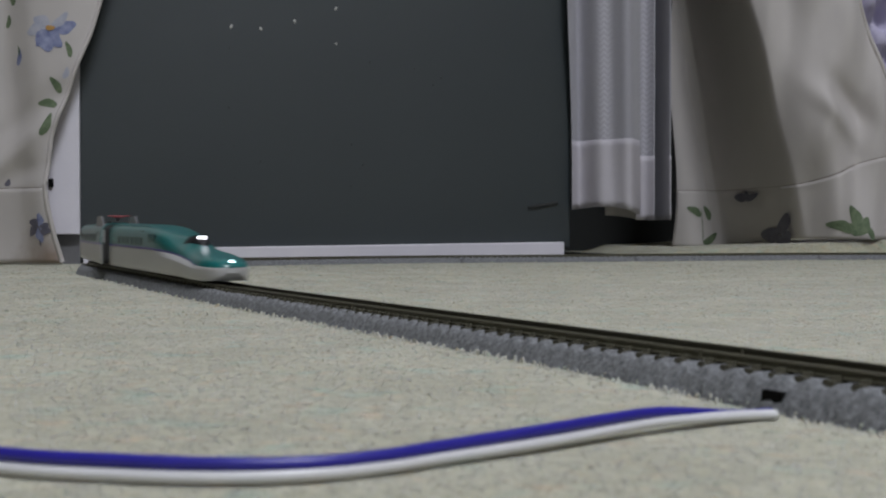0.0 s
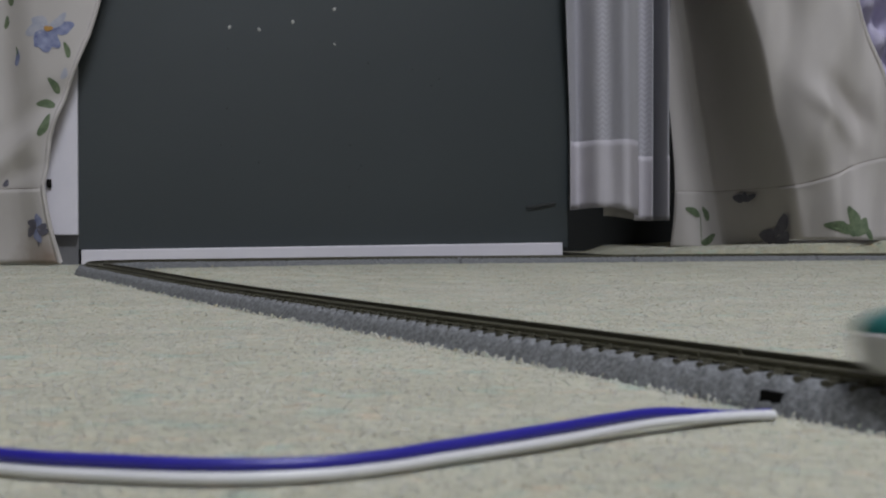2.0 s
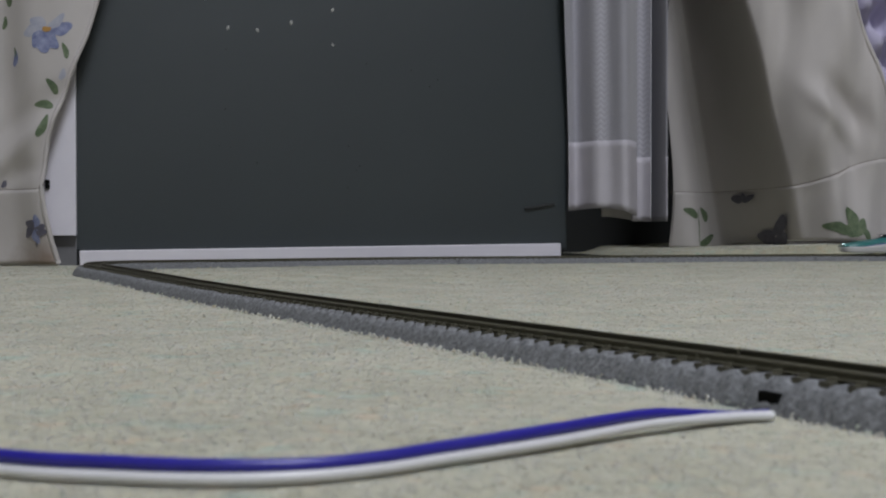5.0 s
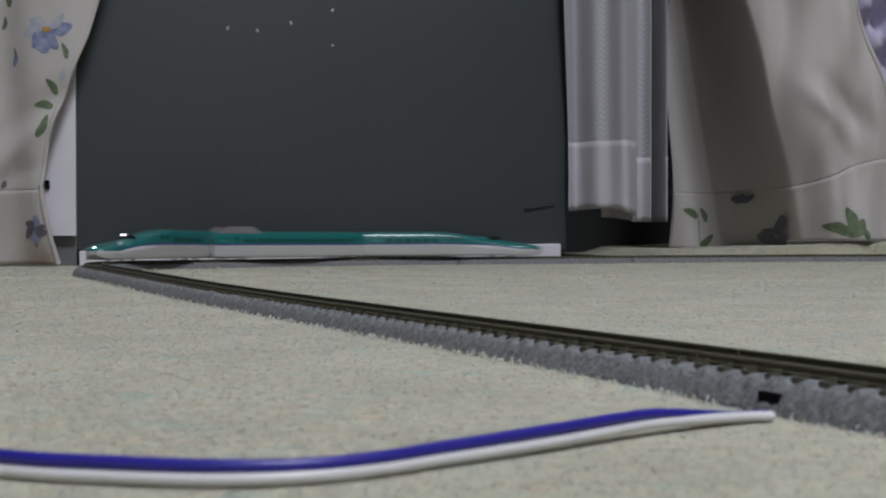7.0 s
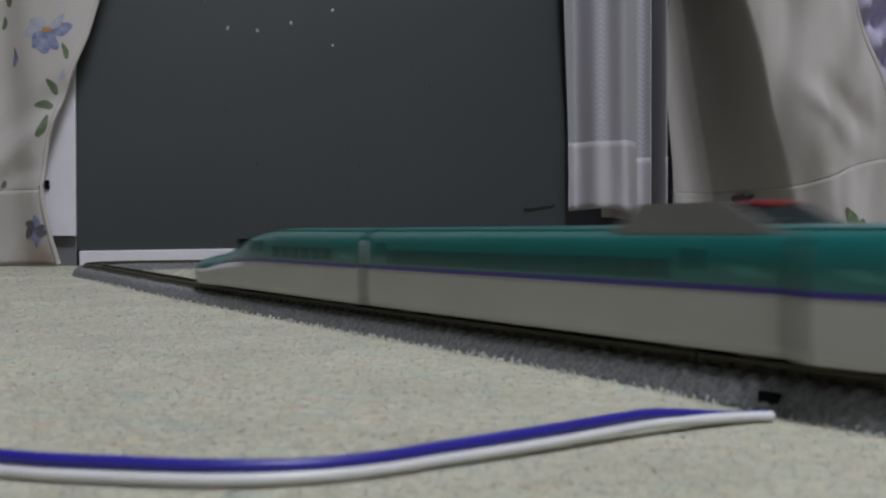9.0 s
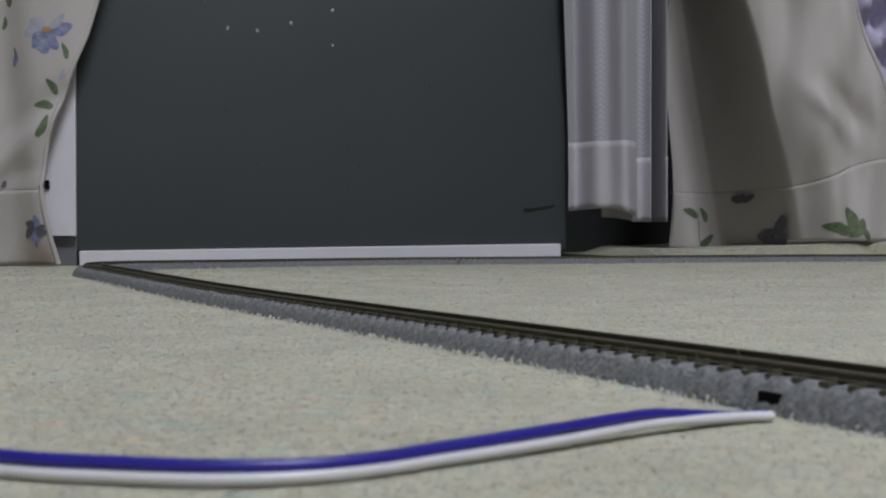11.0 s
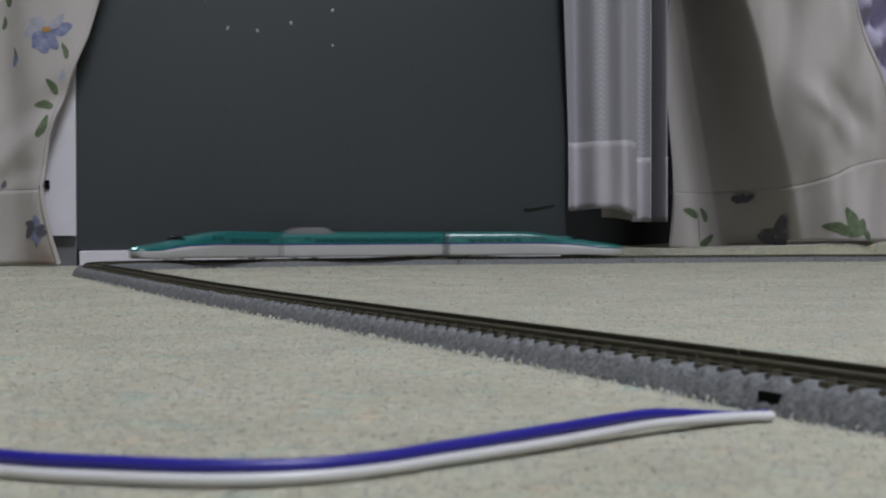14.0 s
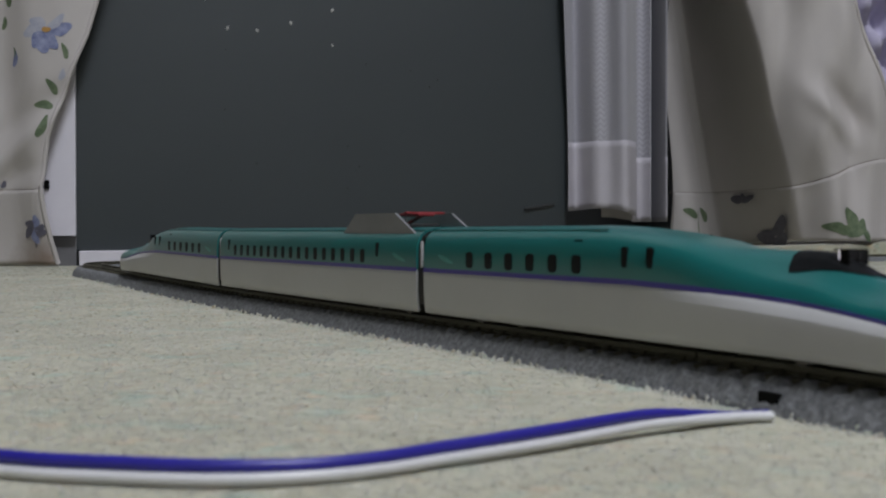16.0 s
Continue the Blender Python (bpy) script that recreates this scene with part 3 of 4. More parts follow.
def build_lining():
    curtain = tagged(new("curtain"), "pale lilac cloth hanging behind the cream curtain", "curtain")
    curtain.matrix_world = Matrix.Translation((0, 0, -0.0040)) @ Matrix.Scale(1.145, 4)
    depth = lambda x, z: 1.155 + 0.016 * math.sin(x * 210 + z * 60) + 0.010 * math.sin(x * 90 - z * 130)
    cloth("cloth", lambda z: 0.36, lambda z: 0.80, depth, lambda x: 0.02, None, LILAC, curtain, n=80)


def build_lace():
    curtain = tagged(new("lace_curtain"), "white lace curtain with an opaque hem, hanging in folds", "curtain")

    def depth(x, z):
        q = (x - 0.12) / 0.1
        return 1.056 + 0.013 * math.cos(q * 2 * math.pi * 1.55 - 0.9 + 0.4 * z) + 0.006 * math.sin(q * 21 + 3 * z)

    x0 = lambda z: 0.1155 + 0.0035 * math.sin(z * 14 + 0.5)
    x1 = lambda z: 0.1835 - 0.004 * z
    base = lambda x: 0.0485 + 0.002 * math.sin((x - 0.12) * 60) - 0.004 * ease((x - 0.155) / 0.03)
    cloth("net", x0, x1, depth, base, None, NET, curtain, n=70)
    cloth("hem", lambda z: x0(z) - 0.0003, lambda z: x1(z) + 0.0003, depth, base, lambda x: 0.1135, NETHEM, curtain, "dense white hem", 70, 0.0008, 10)
    depth2 = lambda x, z: 1.075 + 0.010 * math.cos((x - 0.19) * 160) + 0.055 * ease((x - 0.1985) / 0.004) - 0.050 * ease((x - 0.203) / 0.011)
    base2 = lambda x: 0.0385
    cloth("net", lambda z: 0.181, lambda z: 0.2135, depth2, base2, None, NET, curtain, n=90)
    cloth("hem", lambda z: 0.1807, lambda z: 0.2138, depth2, base2, lambda x: 0.100, NETHEM, curtain, "dense white hem", 90, 0.0008, 10)
    depth3 = lambda x, z: 1.088 + 0.004 * math.sin(x * 200)
    cloth("hem", lambda z: 0.153, lambda z: 0.190, depth3, lambda x: 0.041 + 0.002 * math.sin(x * 90), lambda x: 0.12, CLOTH, curtain, "back fold of the hem", 24, 0.0, 8)


# ---- the track ----
Z_TOP = 0.0065       # top of the rails
TIE_STEP = 0.0053


def roadbed(s0, s1, ties):
    """Ballast bed with rough flanks, its shoulder heaped up between the sleepers."""
    step = 0.0011 if s0 >= -0.27 and s1 <= S_END + 0.01 else 0.003
    n = max(2, int((s1 - s0) / step))
    cross = [(-0.0125, -0.003), (-0.0123, -0.0006), (-0.0115, 0.0008), (-0.0107, 0.0022), (-0.0098, 0.0036), (-0.0089, 0.0042), (-0.0080, 0.0043),
             (-0.0045, 0.0045), (0.0, 0.0045), (0.0045, 0.0045), (0.0080, 0.0043), (0.0089, 0.0042), (0.0098, 0.0036), (0.0107, 0.0022), (0.0115, 0.0008), (0.0123, -0.0006), (0.0125, -0.003)]
    rows = []
    for i in range(n + 1):
        s = s0 + (s1 - s0) * i / n
        row = []
        for u, z in cross:
            j = 0.00035 * noise.noise((s * 900, u * 900, 3.3)) + 0.0003 * noise.noise((s * 420, u * 500, 9.1))
            rough = 1.0 if abs(u) > 0.0078 else 0.35
            if step < 0.002 and 0.0075 < abs(u) < 0.0092:
                z += 0.00055 * math.cos(2 * math.pi * ties * i / n)
            row.append(on_line(s, u + j * rough * (1 if u > 0 else -1), z + 1.1 * j * rough if z > -0.002 else z))
        rows.append(row)
    verts, faces = sheet(rows)
    m = len(cross)
    faces.append(tuple(range(m)))
    faces.append(tuple(range(len(verts) - m, len(verts))))
    return verts, faces


def rail_bar(s0, s1, u):
    """A rail with foot, web and head."""
    cross = [(-0.0009, 0.0049), (-0.0009, 0.0052), (-0.00028, 0.0054), (-0.00028, 0.0059), (-0.0005, 0.0061), (-0.0005, Z_TOP - 0.0001), (-0.0004, Z_TOP),
             (0.0004, Z_TOP), (0.0005, Z_TOP - 0.0001), (0.0005, 0.0061), (0.00028, 0.0059), (0.00028, 0.0054), (0.0009, 0.0052), (0.0009, 0.0049)]
    n = max(1, int((s1 - s0) / 0.012))
    rows = [[on_line(s0 + (s1 - s0) * i / n, u + du, z) for du, z in cross] for i in range(n + 1)]
    verts, faces = sheet(rows, True)
    m = len(cross)
    faces += [tuple(range(m)), tuple(range(len(verts) - m, len(verts)))]
    return verts, faces


def tie_verts(s=None):
    """A sleeper: chamfered bar with two chairs, across the line."""
    out, faces = [], []
    for half_s, half_u, z0, z1, cu in ((0.00125, 0.0083, 0.0030, 0.0048, 0.0), (0.0008, 0.0011, 0.0047, 0.0055, 0.0056), (0.0008, 0.0011, 0.0047, 0.0055, -0.0056)):
        b = len(out)
        for z, k in ((z0, 1.0), (z1, 0.86)):
            for a, c in ((-1, -1), (1, -1), (1, 1), (-1, 1)):
                out.append((a * half_s * k, cu + c * (half_u - (1 - k) * 0.004), z))
        for f in ((3, 2, 1, 0), (4, 5, 6, 7), (0, 1, 5, 4), (1, 2, 6, 5), (2, 3, 7, 6), (3, 0, 4, 7)):
            faces.append(tuple(b + i for i in f))
    return out, faces


def build_track():
    joints = [S_FAR, -0.855, -0.68, S_CORNER, S_CORNER / 2, 0.0, 0.15, 0.33, 0.478, 0.54, S_END]
    joints += [S_END + L_A * i / 3 for i in range(1, 4)] + [S_A + L_MID * i / 3 for i in range(1, 4)] + [S_M + L_B * i / 3 for i in range(1, 4)]
    verts, faces = tie_verts()
    tie_mesh = mesh_of("sleeper", verts, faces, SLEEPER)
    far_v, far_f = [], []
    for i in range(len(joints) - 1):
        a, b = joints[i] + 0.0003, joints[i + 1] - 0.0003
        curved = not (S_FAR <= a < S_CORNER - 0.001 or 0 <= a < S_END or S_A <= a < S_M)
        feeder = abs(joints[i] - 0.478) < 1e-6
        text = "curved" if curved else "straight"
        label = f"{text} model railway track on grey ballast, on the carpet"
        if feeder:
            label = "short straight feeder track with a cable socket, on the carpet"
        section = tagged(new("track_section"), label, "railway track", group="loop of model track")
        count = max(1, int((b - a) / TIE_STEP))
        v, f = roadbed(a, b, count)
        piece("roadbed", v, f, BALLAST, section, "grey moulded ballast bed", True)
        for u in (-0.005, 0.005):
            v, f = rail_bar(a, b, u)
            piece("rail", v, f, RAIL, section, "dark metal rail")
        near = -0.01 <= a and b <= 0.58
        tv, tf = [], []
        for j in range(count):
            s = a + (b - a) * (j + 0.5) / count
            p, h = rail_line(s)
            m = pose(p[0], p[1], lie(*p), 0, 0, math.degrees(h))
            if near:
                tie = new("sleeper", tie_mesh)
                tie.parent = section
                tie.matrix_basis = m
            else:
                base = len(tv)
                tv += [m @ Vector(q) for q in verts]
                tf += [tuple(base + q for q in face) for face in faces]
        if tv:
            tagged(piece("sleepers", tv, tf, SLEEPER, section), "brown plastic sleepers", kind="stuff")
        if feeder:
            p, h = rail_line(0.501)
            m = pose(p[0], p[1], lie(*p), 0, 0, math.degrees(h))
            socket = part("socket", box(0.0044, 0.0030, 0.0027, (0, -0.0100, 0.0012), 0.0002), SOCKET, section, "black cable socket")
            socket.matrix_basis = m


def build_cable():
    cable = tagged(new("feeder_cable"), "twin blue and white feeder cable lying on the carpet", "cable")
    white = smooth_line([(0.0498, 0.1696, 0.0), (0.0457, 0.1685, 0.0001), (0.0378, 0.1636, 0.0005), (0.0296, 0.1576, 0.0009), (0.0218, 0.1509, 0.0009), (0.0123, 0.1424, 0.0009), (0.0, 0.133, 0.0009), (-0.0075, 0.1272, 0.0009), (-0.0156, 0.1233, 0.0009), (-0.0252, 0.1219, 0.0009), (-0.0362, 0.1233, 0.0009), (-0.05, 0.1269, 0.0009), (-0.075, 0.139, 0.0009), (-0.14, 0.16, 0.0009), (-0.3, 0.12, 0.0009)])
    blue = smooth_line([(0.0494, 0.1704, 0.0001), (0.0438, 0.1694, 0.0), (0.0379, 0.1646, 0.0010), (0.0297, 0.158, 0.0022), (0.0218, 0.1512, 0.0024), (0.0123, 0.1427, 0.0024), (0.0, 0.1333, 0.0022), (-0.0075, 0.1275, 0.0021), (-0.0156, 0.1236, 0.0021), (-0.0252, 0.1222, 0.0023), (-0.0363, 0.1236, 0.0024), (-0.0501, 0.1272, 0.0024), (-0.0755, 0.1395, 0.0023), (-0.14, 0.1605, 0.0023), (-0.3, 0.1205, 0.0023)])
    v, f = tube(white, 0.00078, 14)
    piece("white_wire", v, f, WHITE_WIRE, cable, "white insulated wire", True)
    v, f = tube(blue, 0.00082, 14)
    piece("blue_wire", v, f, BLUE_WIRE, cable, "blue insulated wire", True)


# ---- the train, in millimetres above the lower edge of the skirt ----
MM = 0.001
LIFT = 1.45 * MM       # lower edge of the skirt above the rails
HEAD_LEN, MID_LEN, GAP = 162.0, 152.6, 3.9
TOP = ((0, 5.9), (0.6, 6.6), (1.5, 7.3), (2.6, 7.9), (4, 8.5), (10, 9.7), (17, 10.7), (24, 11.6), (29, 12.2), (33, 12.8), (36, 13.7), (40, 15.5), (43, 16.5), (46, 16.8), (53, 16.9), (60, 17.2), (65, 17.6), (70, 18.6), (81, 20.1), (91, 21.0), (100, 21.3), (200, 21.3))
WIDE = ((0, 2.6), (0.6, 4.1), (1.5, 5.4), (2.6, 6.5), (4, 7.4), (6, 8.3), (8, 8.9), (10.5, 9.35), (16, 9.85), (25, 10.15), (40, 10.3), (60, 10.45), (80, 10.5), (200, 10.5))
BELT = ((0, 5.2), (8, 5.3), (16, 5.5), (22, 6.0), (30, 7.1), (40, 8.3), (52, 9.3), (66, 10.1), (82, 10.6), (200, 10.6))
BOTTOM = ((0, 3.2), (0.6, 1.9), (1.5, 1.1), (2.6, 0.6), (4, 0.2), (6, -0.1), (8, -0.3), (12, -0.4), (26, -0.3), (40, 0.0), (200, 0.0))
SHOULDER = ((0, 1.0), (12, 0.985), (20, 0.92), (28, 0.85), (45, 0.83), (58, 0.90), (76, 1.0), (200, 1.0))
BOX_TOP = ((1.0, 0.0), (1.0, 0.2), (0.995, 0.38), (0.975, 0.56), (0.93, 0.71), (0.85, 0.83), (0.72, 0.915), (0.5, 0.97), (0.25, 0.992), (0.0, 1.0))
CAB_TOP = ((1.0, 0.0), (0.97, 0.14), (0.92, 0.27), (0.84, 0.38), (0.73, 0.47), (0.60, 0.56), (0.46, 0.70), (0.32, 0.86), (0.16, 0.97), (0.0, 1.0))
TIP_TOP = ((1.0, 0.0), (0.985, 0.2), (0.95, 0.38), (0.89, 0.54), (0.80, 0.68), (0.67, 0.80), (0.52, 0.89), (0.35, 0.95), (0.18, 0.99), (0.0, 1.0))


def top_profile(d):
    box_part = ease((d - 46) / 26)
    tip_part = 1 - ease((d - 16) / 18)
    cab_part = max(0.0, 1 - box_part - tip_part)
    total = box_part + tip_part + cab_part
    return [tuple((box_part * a[k] + tip_part * c[k] + cab_part * b[k]) / total for k in (0, 1)) for a, b, c in zip(BOX_TOP, CAB_TOP, TIP_TOP)]


def upper_ring(d):
    """Half a section above the belt, from belt to ridge, at d behind the tip."""
    w, belt, top = curve_value(WIDE, d), curve_value(BELT, d), curve_value(TOP, d)
    w *= curve_value(SHOULDER, d)
    return [(u * w, belt + z * (top - belt)) for u, z in top_profile(d)]


def lower_ring(d):
    """Half a section below the belt, from the skirt's lower edge to the belt."""
    w, belt, low = curve_value(WIDE, d), curve_value(BELT, d), curve_value(BOTTOM, d)
    k = curve_value(SHOULDER, d)
    rim = belt - 0.24 * (belt - low)
    t = 0.93 + 0.07 * ease(d / 9)
    m = 0.5 + 0.5 * t
    return [(0.0, low + 1.2 * ease((d - 10) / 14)), (0.86 * w * t, low + 1.2 * ease((d - 10) / 14)), (0.925 * w * t, low), (0.95 * w * t, low), (0.975 * w * m, low + 0.25 * (rim - low)), (0.995 * w * (0.5 + 0.5 * m), low + 0.6 * (rim - low)), (w, rim - 0.12), (w * (0.97 + 0.03 * k), rim + 0.06),
            (w * (0.35 + 0.65 * k), rim + 0.45 * (belt - rim)), (w * k, belt)]


def stations(length, nose):
    if nose:
        fine = [0, 0.6, 1.5, 2.6, 4, 6, 8, 10.5, 13, 16, 19, 22, 25, 28, 31, 33, 35, 37, 38.5, 40, 41.5, 43, 44.5, 46, 48, 50, 54, 59, 64, 67, 70, 73, 76, 79, 82, 85, 88, 92, 96, 102]
        return fine + [112, 130, 148, length]
    return [100 + length * k / 6 for k in range(7)]


def skin(length, nose, ring, material, name, parent, label):
    ds = stations(length, nose)
    back = ds[0]
    rows = []
    for d in ds:
        half = ring(d)
        x = (length / 2 - (d - back)) * MM
        full = [(x, -u * MM, z * MM + LIFT) for u, z in half] + [(x, u * MM, z * MM + LIFT) for u, z in half[::-1][1 if half[-1][0] == 0 else 0:]]
        rows.append(full)
    verts, faces = sheet(rows)
    n = len(rows[0])
    # the ends have corners of their own, so that the sides stay evenly shaded up to them
    verts = verts + rows[0] + rows[-1]
    faces.append(tuple(range(len(verts) - n - 1, len(verts) - 2 * n - 1, -1)))
    faces.append(tuple(range(len(verts) - n, len(verts))))
    ob = piece(name, verts, faces, material, parent, label, False)
    flags = [True] * (len(faces) - 2) + [False, False]
    ob.data.polygons.foreach_set("use_smooth", flags)
    return ob


def stripe(length, nose, side, parent):
    ds = [d for d in stations(length, nose) if d >= 16 or not nose]
    back = 0 if nose else ds[0]
    rows = []
    for d in ds:
        w, belt = curve_value(WIDE, d) * curve_value(SHOULDER, d), curve_value(BELT, d)
        tall = 0.45 * (ease((d - 14) / 20) if nose else 1.0) + 0.05
        x = (length / 2 - (d - back)) * MM
        rows.append([(x, side * (w - 0.3) * MM, (belt - tall) * MM + LIFT), (x, side * (w + 0.1) * MM, (belt - tall) * MM + LIFT),
                     (x, side * (w + 0.1) * MM, (belt + tall) * MM + LIFT), (x, side * (w - 0.3) * MM, (belt + tall) * MM + LIFT)])
    verts, faces = sheet(rows, True)
    faces += [(0, 1, 2, 3), tuple(range(len(verts) - 4, len(verts)))]
    return piece("stripe", verts, faces, PURPLE, parent, "purple waist stripe")


def pane(x, z, wide, tall, side, parent, name="window", u=10.5):
    """A small window with rounded corners, slightly proud of the side."""
    pts = []
    r = min(wide, tall) * 0.3
    for cx, cz, a0 in ((wide / 2 - r, tall / 2 - r, 0), (-wide / 2 + r, tall / 2 - r, 90), (-wide / 2 + r, -tall / 2 + r, 180), (wide / 2 - r, -tall / 2 + r, 270)):
        for k in range(4):
            a = radians(a0 + 30 * k)
            pts.append((cx + r * math.cos(a), cz + r * math.sin(a)))
    n = len(pts)
    verts = [((x + px) * MM, side * (u - 0.4) * MM, (z + pz) * MM + LIFT) for px, pz in pts] + [((x + px) * MM, side * (u + 0.06) * MM, (z + pz) * MM + LIFT) for px, pz in pts]
    faces = [(k, (k + 1) % n, n + (k + 1) % n, n + k) for k in range(n)] + [tuple(range(n, 2 * n)), tuple(range(n - 1, -1, -1))]
    return piece(name, verts, faces, GLASS, parent)


def cab_glass(length, d0, d1, parent, lift=0.14, n=22, m=14):
    """The wraparound cab window: an oval piece of the nose's upper skin, laid a little proud of it."""
    rows = []
    for i in range(n + 1):
        t = i / n
        d = d0 + (d1 - d0) * t
        ring = upper_ring(d)
        reach = 9 - 4.5 * max(0.02, t) ** 0.6 * min(1.0, (1.02 - t) / 0.12) ** 0.5
        x = (length / 2 - d) * MM
        row = []
        for j in range(2 * m + 1):
            k = reach + (9 - reach) * (1 - abs(j - m) / m)
            a = min(int(k), 8)
            f = k - a
            u, z = (ring[a][q] * (1 - f) + ring[a + 1][q] * f for q in (0, 1))
            row.append((x + 0.05 * MM, (-1 if j < m else 1) * (u * 1.01) * MM, (z + lift) * MM + LIFT))
        rows.append(row)
    verts, faces = sheet(rows)
    return piece("cab_window", verts, faces, GLASS, parent, "dark wraparound cab window", True)


def bogie(x, parent):
    b = part("bogie", box(0.024, 0.011, 0.0022, (x, 0, 0.0036), 0.0004), UNDER, parent, "black bogie")
    for dx in (-0.0085, 0.0085):
        for y in (-0.0047, 0.0047):
            part("wheel", cylinder(0.0028, 0.0012, (x + dx, y, 0.0029), Euler((math.pi / 2, 0, 0)), 20), WHEEL, b)
    return b


def running_gear(length, parent, front=0.054):
    for x in (-0.054, front):
        bogie(x, parent)
    part("underframe", box(length * MM - 0.03, 0.0165, 0.0018, (-0.004, 0, 0.0043), 0.0003), UNDER, parent, "black underframe")


def gangway(x, parent):
    """The end of a car: a wall blackened for the gap's shade, with the coupler housing and the bellows before it."""
    out = math.copysign(0.0003, x)
    half = upper_ring(150)
    ring = [(-u, z) for u, z in lower_ring(150)[2:-1]] + [(-u, z) for u, z in half] + [(u, z) for u, z in half[::-1][1:]] + [(u, z) for u, z in lower_ring(150)[2:-1][::-1]]
    wall_x = x - math.copysign(0.0007, x)
    verts = [(wall_x + dx, 0.95 * u * MM, (0.6 + 0.95 * z) * MM + LIFT) for dx in (0.0, out) for u, z in ring]
    n = len(ring)
    faces = [(k, (k + 1) % n, n + (k + 1) % n, n + k) for k in range(n)] + [tuple(range(n)), tuple(range(2 * n - 1, n - 1, -1))]
    # black here paints the shade that falls between two cars
    piece("shaded_end_wall", verts, faces, UNDER, parent, "end wall, coloured black for the shade between the cars")
    # white strips paint the lamplight on the wall's upper edges
    for side in (-1, 1):
        part("lit_end_strip", box(0.0006, 0.0008, 0.0066, (x - 0.6 * out, side * 0.0091, 0.0158), 0.0002), WHITE, parent, "white strip for the lamplit edge of the end wall")
    # housing and bellows nearly as wide as the car keep the gap dark
    part("coupler_housing", box(0.0032, 0.0196, 0.0086, (x + 0.4 * out, 0, 0.0078), 0.0003), UNDER, parent, "black coupler housing")
    part("gangway", box(0.0034, 0.0172, 0.0085, (x, 0, 0.0163), 0.0006), UNDER, parent, "black gangway bellows")


def emblem(x, z, side, parent):
    pts = petal(7.5, 1.5, 14 * side)
    verts = [((x + a) * MM, side * 10.53 * MM, (z + b) * MM + LIFT) for a, b in pts] + [((x + a) * MM, side * 10.58 * MM, (z + b) * MM + LIFT) for a, b in pts]
    n = len(pts)
    faces = [(k, (k + 1) % n, n + (k + 1) % n, n + k) for k in range(n)] + [tuple(range(n, 2 * n)), tuple(range(n - 1, -1, -1))]
    piece("emblem", verts, faces, EMBLEM, parent, "pale silver swoosh")


def roof_rib(length, x0, x1, parent):
    for side in (-1, 1):
        part("roof_edge", box((x1 - x0) * MM, 0.0003, 0.0003, ((x0 + x1) / 2 * MM, side * 0.0078, 0.02035 + LIFT)), GREEN, parent, "roof gutter edge")


def build_head_car(label):
    car = tagged(new("train_car"), label, "model train car", group="three-car train set")
    skin(HEAD_LEN, True, upper_ring, GREEN, "upper_body", car, "glossy green upper body with long nose")
    skin(HEAD_LEN, True, lower_ring, WHITE, "lower_body", car, "glossy white lower body")
    h = HEAD_LEN / 2
    for side in (-1, 1):
        stripe(HEAD_LEN, True, side, car)
        for k in range(6):
            pane(-h + 21.9 + 8.25 * k, 13.5, 3.1, 3.7, side, car)
        for x in (78.1, 85.3):
            pane(-h + x, 15.2, 1.7, 3.9, side, car, "door_window", 10.42)
        emblem(-h + 11, 13.5, side, car)
        pane(-h + 63, 18.0, 2.6, 0.8, side, car, "vent", 9.75)
    running_gear(HEAD_LEN - 40, car, 0.044)
    gangway(-h * MM - 0.0007, car)
    roof_rib(HEAD_LEN, -h, h - 92, car)
    cab_glass(HEAD_LEN, 33.0, 49.8, car)
    return car


def head_lamps(car, lit):
    h = HEAD_LEN / 2
    # added black hood on top of the windscreen hides the recessed cab lamp sideways
    hood = part("added_lamp_hood", box(0.0028, 0.0046, 0.0003, ((h - 40.5) * MM, 0, 17.1 * MM + LIFT), 0.0001), SOCKET, car, "added black hood that hides the lamp from the side")
    # added dividers block the lamp's glow at slanting angles
    for u in (-0.0021, 0.0, 0.0021):
        part("added_lamp_divider", box(0.0019, 0.0003, 0.0022, ((h - 39.80) * MM, u, 15.95 * MM + LIFT), 0.00005), SOCKET, hood)
    bm = box(0.0005, 0.0039, 0.0017, ((h - 40.9) * MM, 0, 16.2 * MM + LIFT), 0.0002)
    part("cab_lamp", bm, LIGHT_CAB if lit else GLASS, car, "lit white cab lamp" if lit else "dark cab lamp", True)
    bm = bmesh.new()
    bmesh.ops.create_icosphere(bm, subdivisions=3, radius=1)
    bmesh.ops.scale(bm, vec=(0.0005, 0.0010, 0.0006), verts=bm.verts)
    bmesh.ops.rotate(bm, matrix=Euler((0, radians(-35), 0)).to_matrix(), verts=bm.verts)
    bmesh.ops.translate(bm, vec=((h - 1.9) * MM, 0, 7.5 * MM + LIFT), verts=bm.verts)
    part("headlight", bm, LIGHT_NOSE if lit else SHIELD, car, "lit bluish headlight" if lit else "clear headlight, off", True)


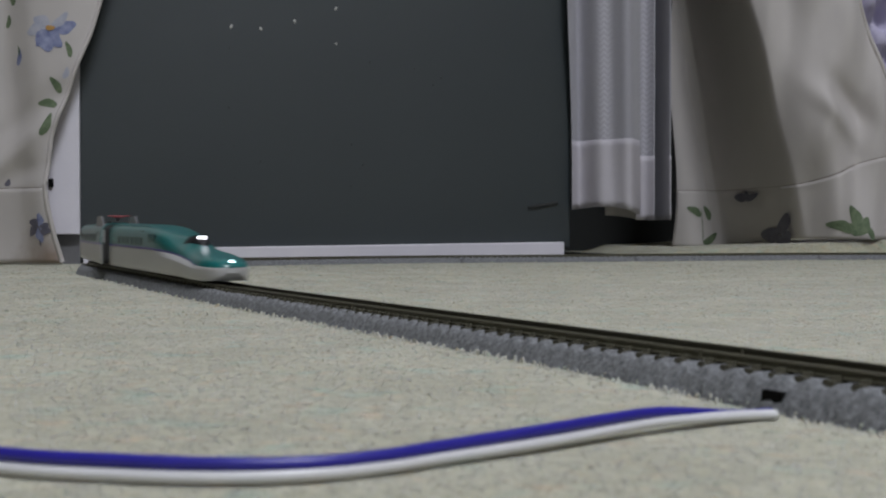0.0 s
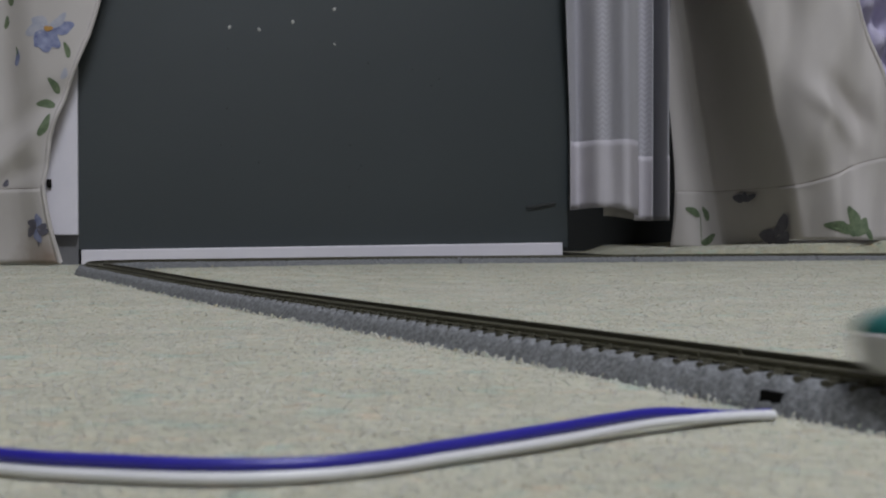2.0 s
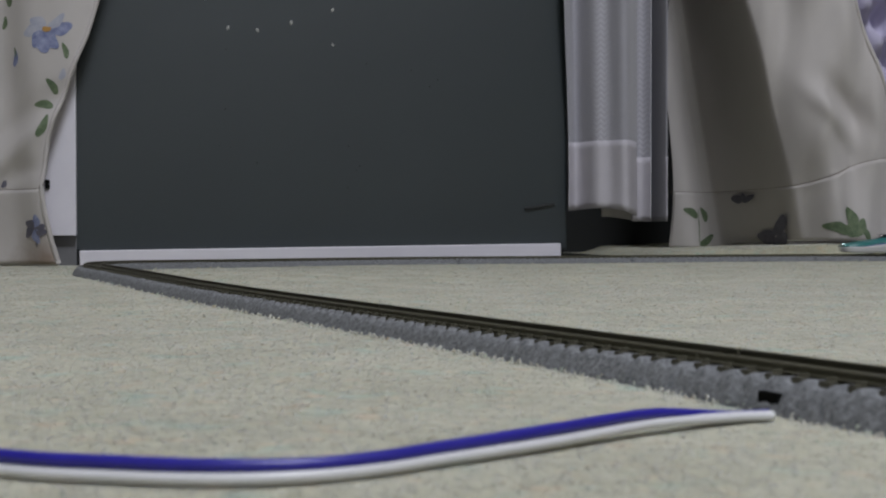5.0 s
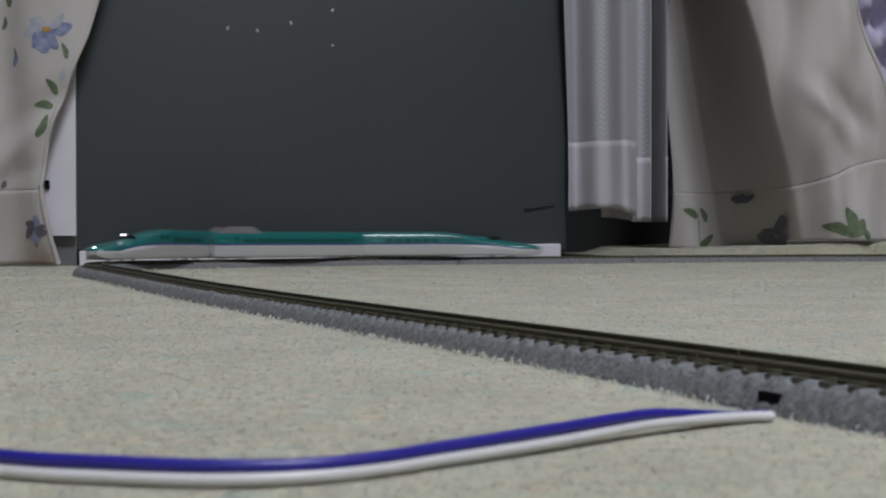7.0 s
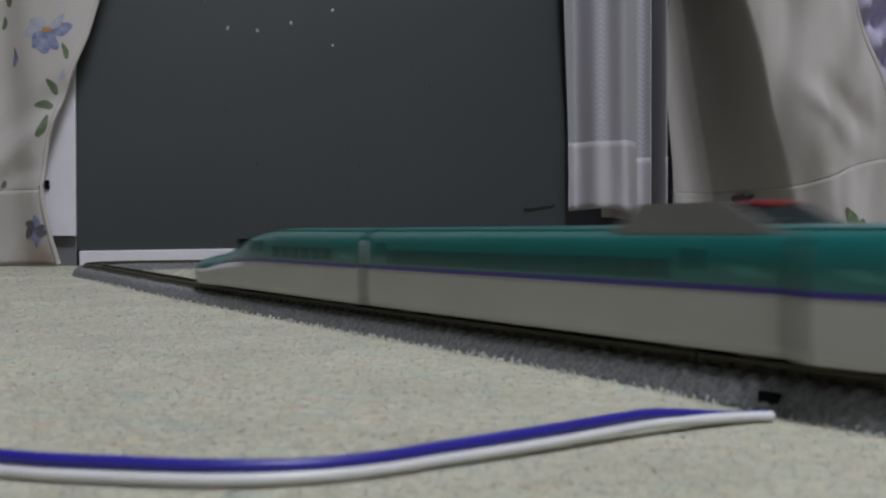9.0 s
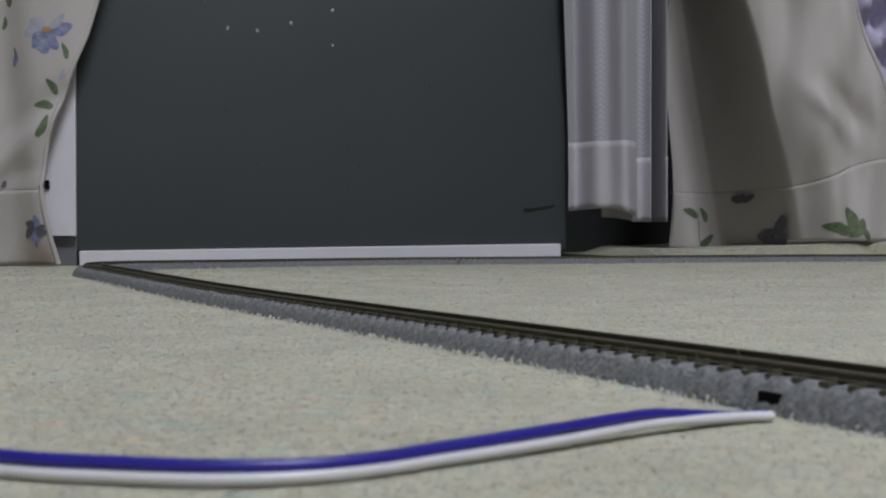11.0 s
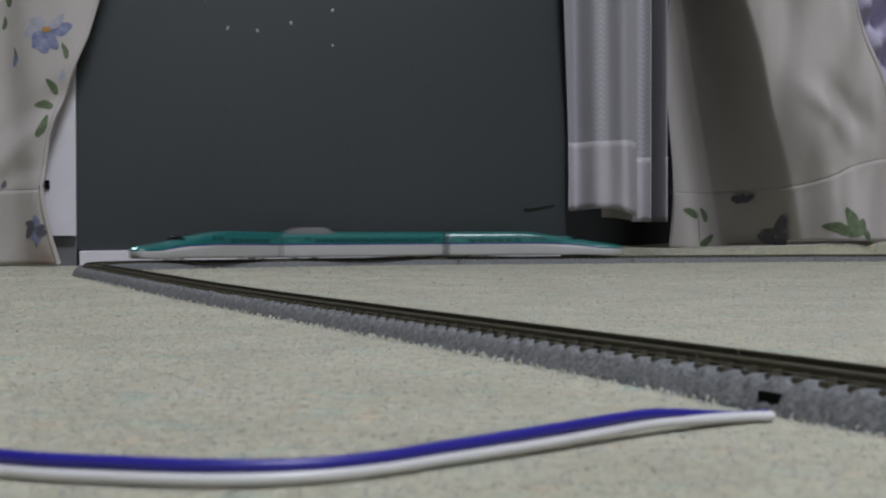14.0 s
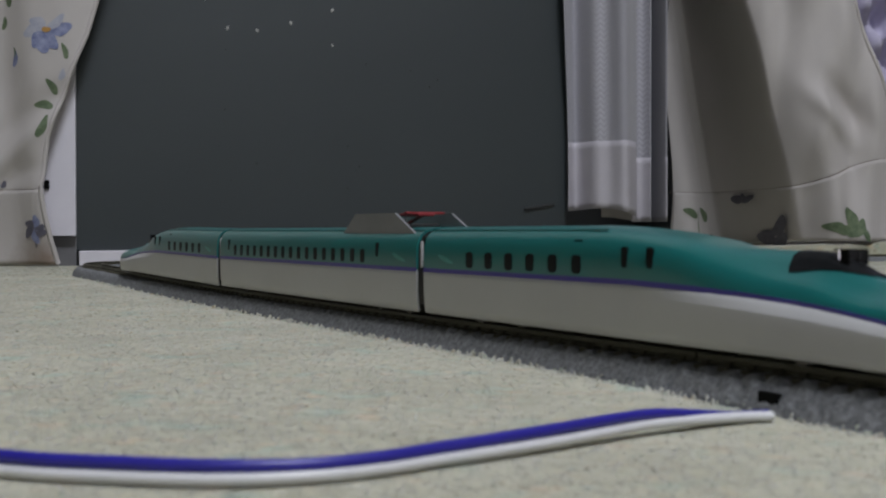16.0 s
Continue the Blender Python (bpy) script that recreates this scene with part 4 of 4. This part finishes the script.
def build_middle_car():
    car = tagged(new("train_car"), "green and white model bullet-train middle car with red pantograph", "model train car", group="three-car train set")
    skin(MID_LEN, False, upper_ring, GREEN, "upper_body", car, "glossy green upper body")
    skin(MID_LEN, False, lower_ring, WHITE, "lower_body", car, "glossy white lower body")
    h = MID_LEN / 2
    for side in (-1, 1):
        stripe(MID_LEN, False, side, car)
        for k in range(17):
            pane(-h + 16.5 + 6.55 * k, 13.5, 2.6, 3.7, side, car)
        for x in (9.5, 130.2):
            pane(-h + x, 15.2, 1.7, 3.9, side, car, "door_window", 10.42)
        emblem(h - 9.5, 13.5, side, car)
        # noise shields on both sides of the pantograph
        y = side * 8.6
        prof = ((h - 47, 0.0), (h - 39, 5.4), (h - 15, 5.4), (h - 3.5, 0.0))
        verts = [(x * MM, (y - 0.35) * MM, (19.6 + z) * MM + LIFT) for x, z in prof] + [(x * MM, (y + 0.35) * MM, (19.6 + z) * MM + LIFT) for x, z in prof]
        faces = [(0, 1, 2, 3), (7, 6, 5, 4), (0, 4, 5, 1), (1, 5, 6, 2), (2, 6, 7, 3), (3, 7, 4, 0)]
        piece("pantograph_shield", verts, faces, SHIELD, car, "pale grey pantograph shield")
    base = (h - 20) * MM
    part("pantograph_base", box(0.012, 0.009, 0.0012, (base, 0, 21.6 * MM + LIFT), 0.0003), UNDER, car, "black pantograph base")
    part("pantograph_arm", box(0.011, 0.0007, 0.0007, (base, 0, 23.4 * MM + LIFT), 0.0001, Euler((0, radians(-14), 0))), RED, car, "red pantograph arm")
    part("pantograph_head", box(0.0016, 0.0115, 0.0007, (base + 0.005, 0, 25.0 * MM + LIFT), 0.0002), RED, car, "red pantograph head")
    part("pantograph_cover", box(0.0105, 0.0052, 0.0009, (base + 0.001, 0, 24.6 * MM + LIFT), 0.0003), RED, car, "red folded pantograph frame")
    running_gear(MID_LEN, car)
    for x in (-h - 0.7, h + 0.7):
        gangway(x * MM, car)
    roof_rib(MID_LEN, -h, h, car)
    return car


build_shell()
build_floor()
build_door()
build_left_curtain()
build_lace()
build_lining()
build_right_curtain()
FRONT = build_head_car("green and white model bullet-train leading car with lit headlights")
head_lamps(FRONT, True)
MIDDLE = build_middle_car()
REAR = build_head_car("green and white model bullet-train trailing car, lights off")
head_lamps(REAR, False)
build_cable()
build_track()
build_pile()

# The joint between leading and middle car: seconds, metres along the loop (laps are added).
RUN = [(0.0, 0.0445, 0), (0.1, 0.082, 0), (0.5, 0.233, 0), (1.0, 0.446, 0), (1.5, 0.649, 0), (1.8, 0.763, 0), (1.9, 0.798, 0), (2.0, 0.834, 0), (2.1, 0.874, 0),
       (6.3, -0.544, 1), (6.5, -0.469, 1), (6.8, -0.358, 1), (7.0, -0.2775, 1), (7.2, -0.199, 1), (7.3, -0.1605, 1), (7.5, -0.0874, 1), (7.7, -0.0180, 1), (7.8, 0.0150, 1), (8.0, 0.0897, 1), (8.2, 0.1650, 1),
       (8.4, 0.2470, 1), (8.6, 0.3350, 1), (8.8, 0.4205, 1), (9.0, 0.5068, 1), (9.2, 0.592, 1),
       (12.3, -1.005, 2), (12.6, -0.897, 2), (12.9, -0.782, 2), (13.2, -0.668, 2), (13.5, -0.5515, 2), (14.0, -0.3535, 2), (14.4, -0.1950, 2), (14.5, -0.1545, 2), (15.0, 0.0295, 2),
       (15.2, 0.1090, 2), (15.4, 0.1895, 2), (15.6, 0.2675, 2), (15.8, 0.3325, 2), (15.867, 0.353, 2), (15.9, 0.363, 2), (15.933, 0.3725, 2), (15.967, 0.3825, 2), (16.0, 0.3838, 2)]


def joint_at(t):
    """Smooth travel of that joint."""
    ts = [r[0] for r in RUN]
    ss = [r[1] + r[2] * LAP for r in RUN]
    n = len(ts)
    slope = [(ss[min(i + 1, n - 1)] - ss[max(i - 1, 0)]) / (ts[min(i + 1, n - 1)] - ts[max(i - 1, 0)]) for i in range(n)]
    slope[-1] = 0.06
    i = max(0, min(n - 2, int(np.searchsorted(ts, t, side="right")) - 1))
    dt = ts[i + 1] - ts[i]
    q = min(max((t - ts[i]) / dt, 0.0), 1.0)
    return ((2 * q ** 3 - 3 * q * q + 1) * ss[i] + (q ** 3 - 2 * q * q + q) * dt * slope[i] + (3 * q * q - 2 * q ** 3) * ss[i + 1] + (q ** 3 - q * q) * dt * slope[i + 1])


def car_pose(s, turned):
    """A car whose two bogies stand on the rails, its middle at s."""
    a, _ = rail_line(s - 0.054)
    b, _ = rail_line(s + 0.054)
    mid, way = (a + b) / 2, b - a
    za, zb = lie(*a), lie(*b)
    climb = math.degrees(math.atan2(zb - za, float(np.hypot(*way))))
    return pose(mid[0], mid[1], Z_TOP + (za + zb) / 2, 0, climb if turned else -climb, math.degrees(math.atan2(way[1], way[0])) + (180 if turned else 0))


def motions():
    times = [k / 10 for k in range(159)] + [15.0 + k / 30 for k in range(25, 31)]
    half_gap = GAP / 2 * MM
    walk(FRONT, [(t, car_pose(joint_at(t) + half_gap + HEAD_LEN / 2 * MM, False)) for t in times])
    walk(MIDDLE, [(t, car_pose(joint_at(t) - half_gap - MID_LEN / 2 * MM, False)) for t in times])
    walk(REAR, [(t, car_pose(joint_at(t) - 3 * half_gap - MID_LEN * MM - HEAD_LEN / 2 * MM, True)) for t in times])


motions()
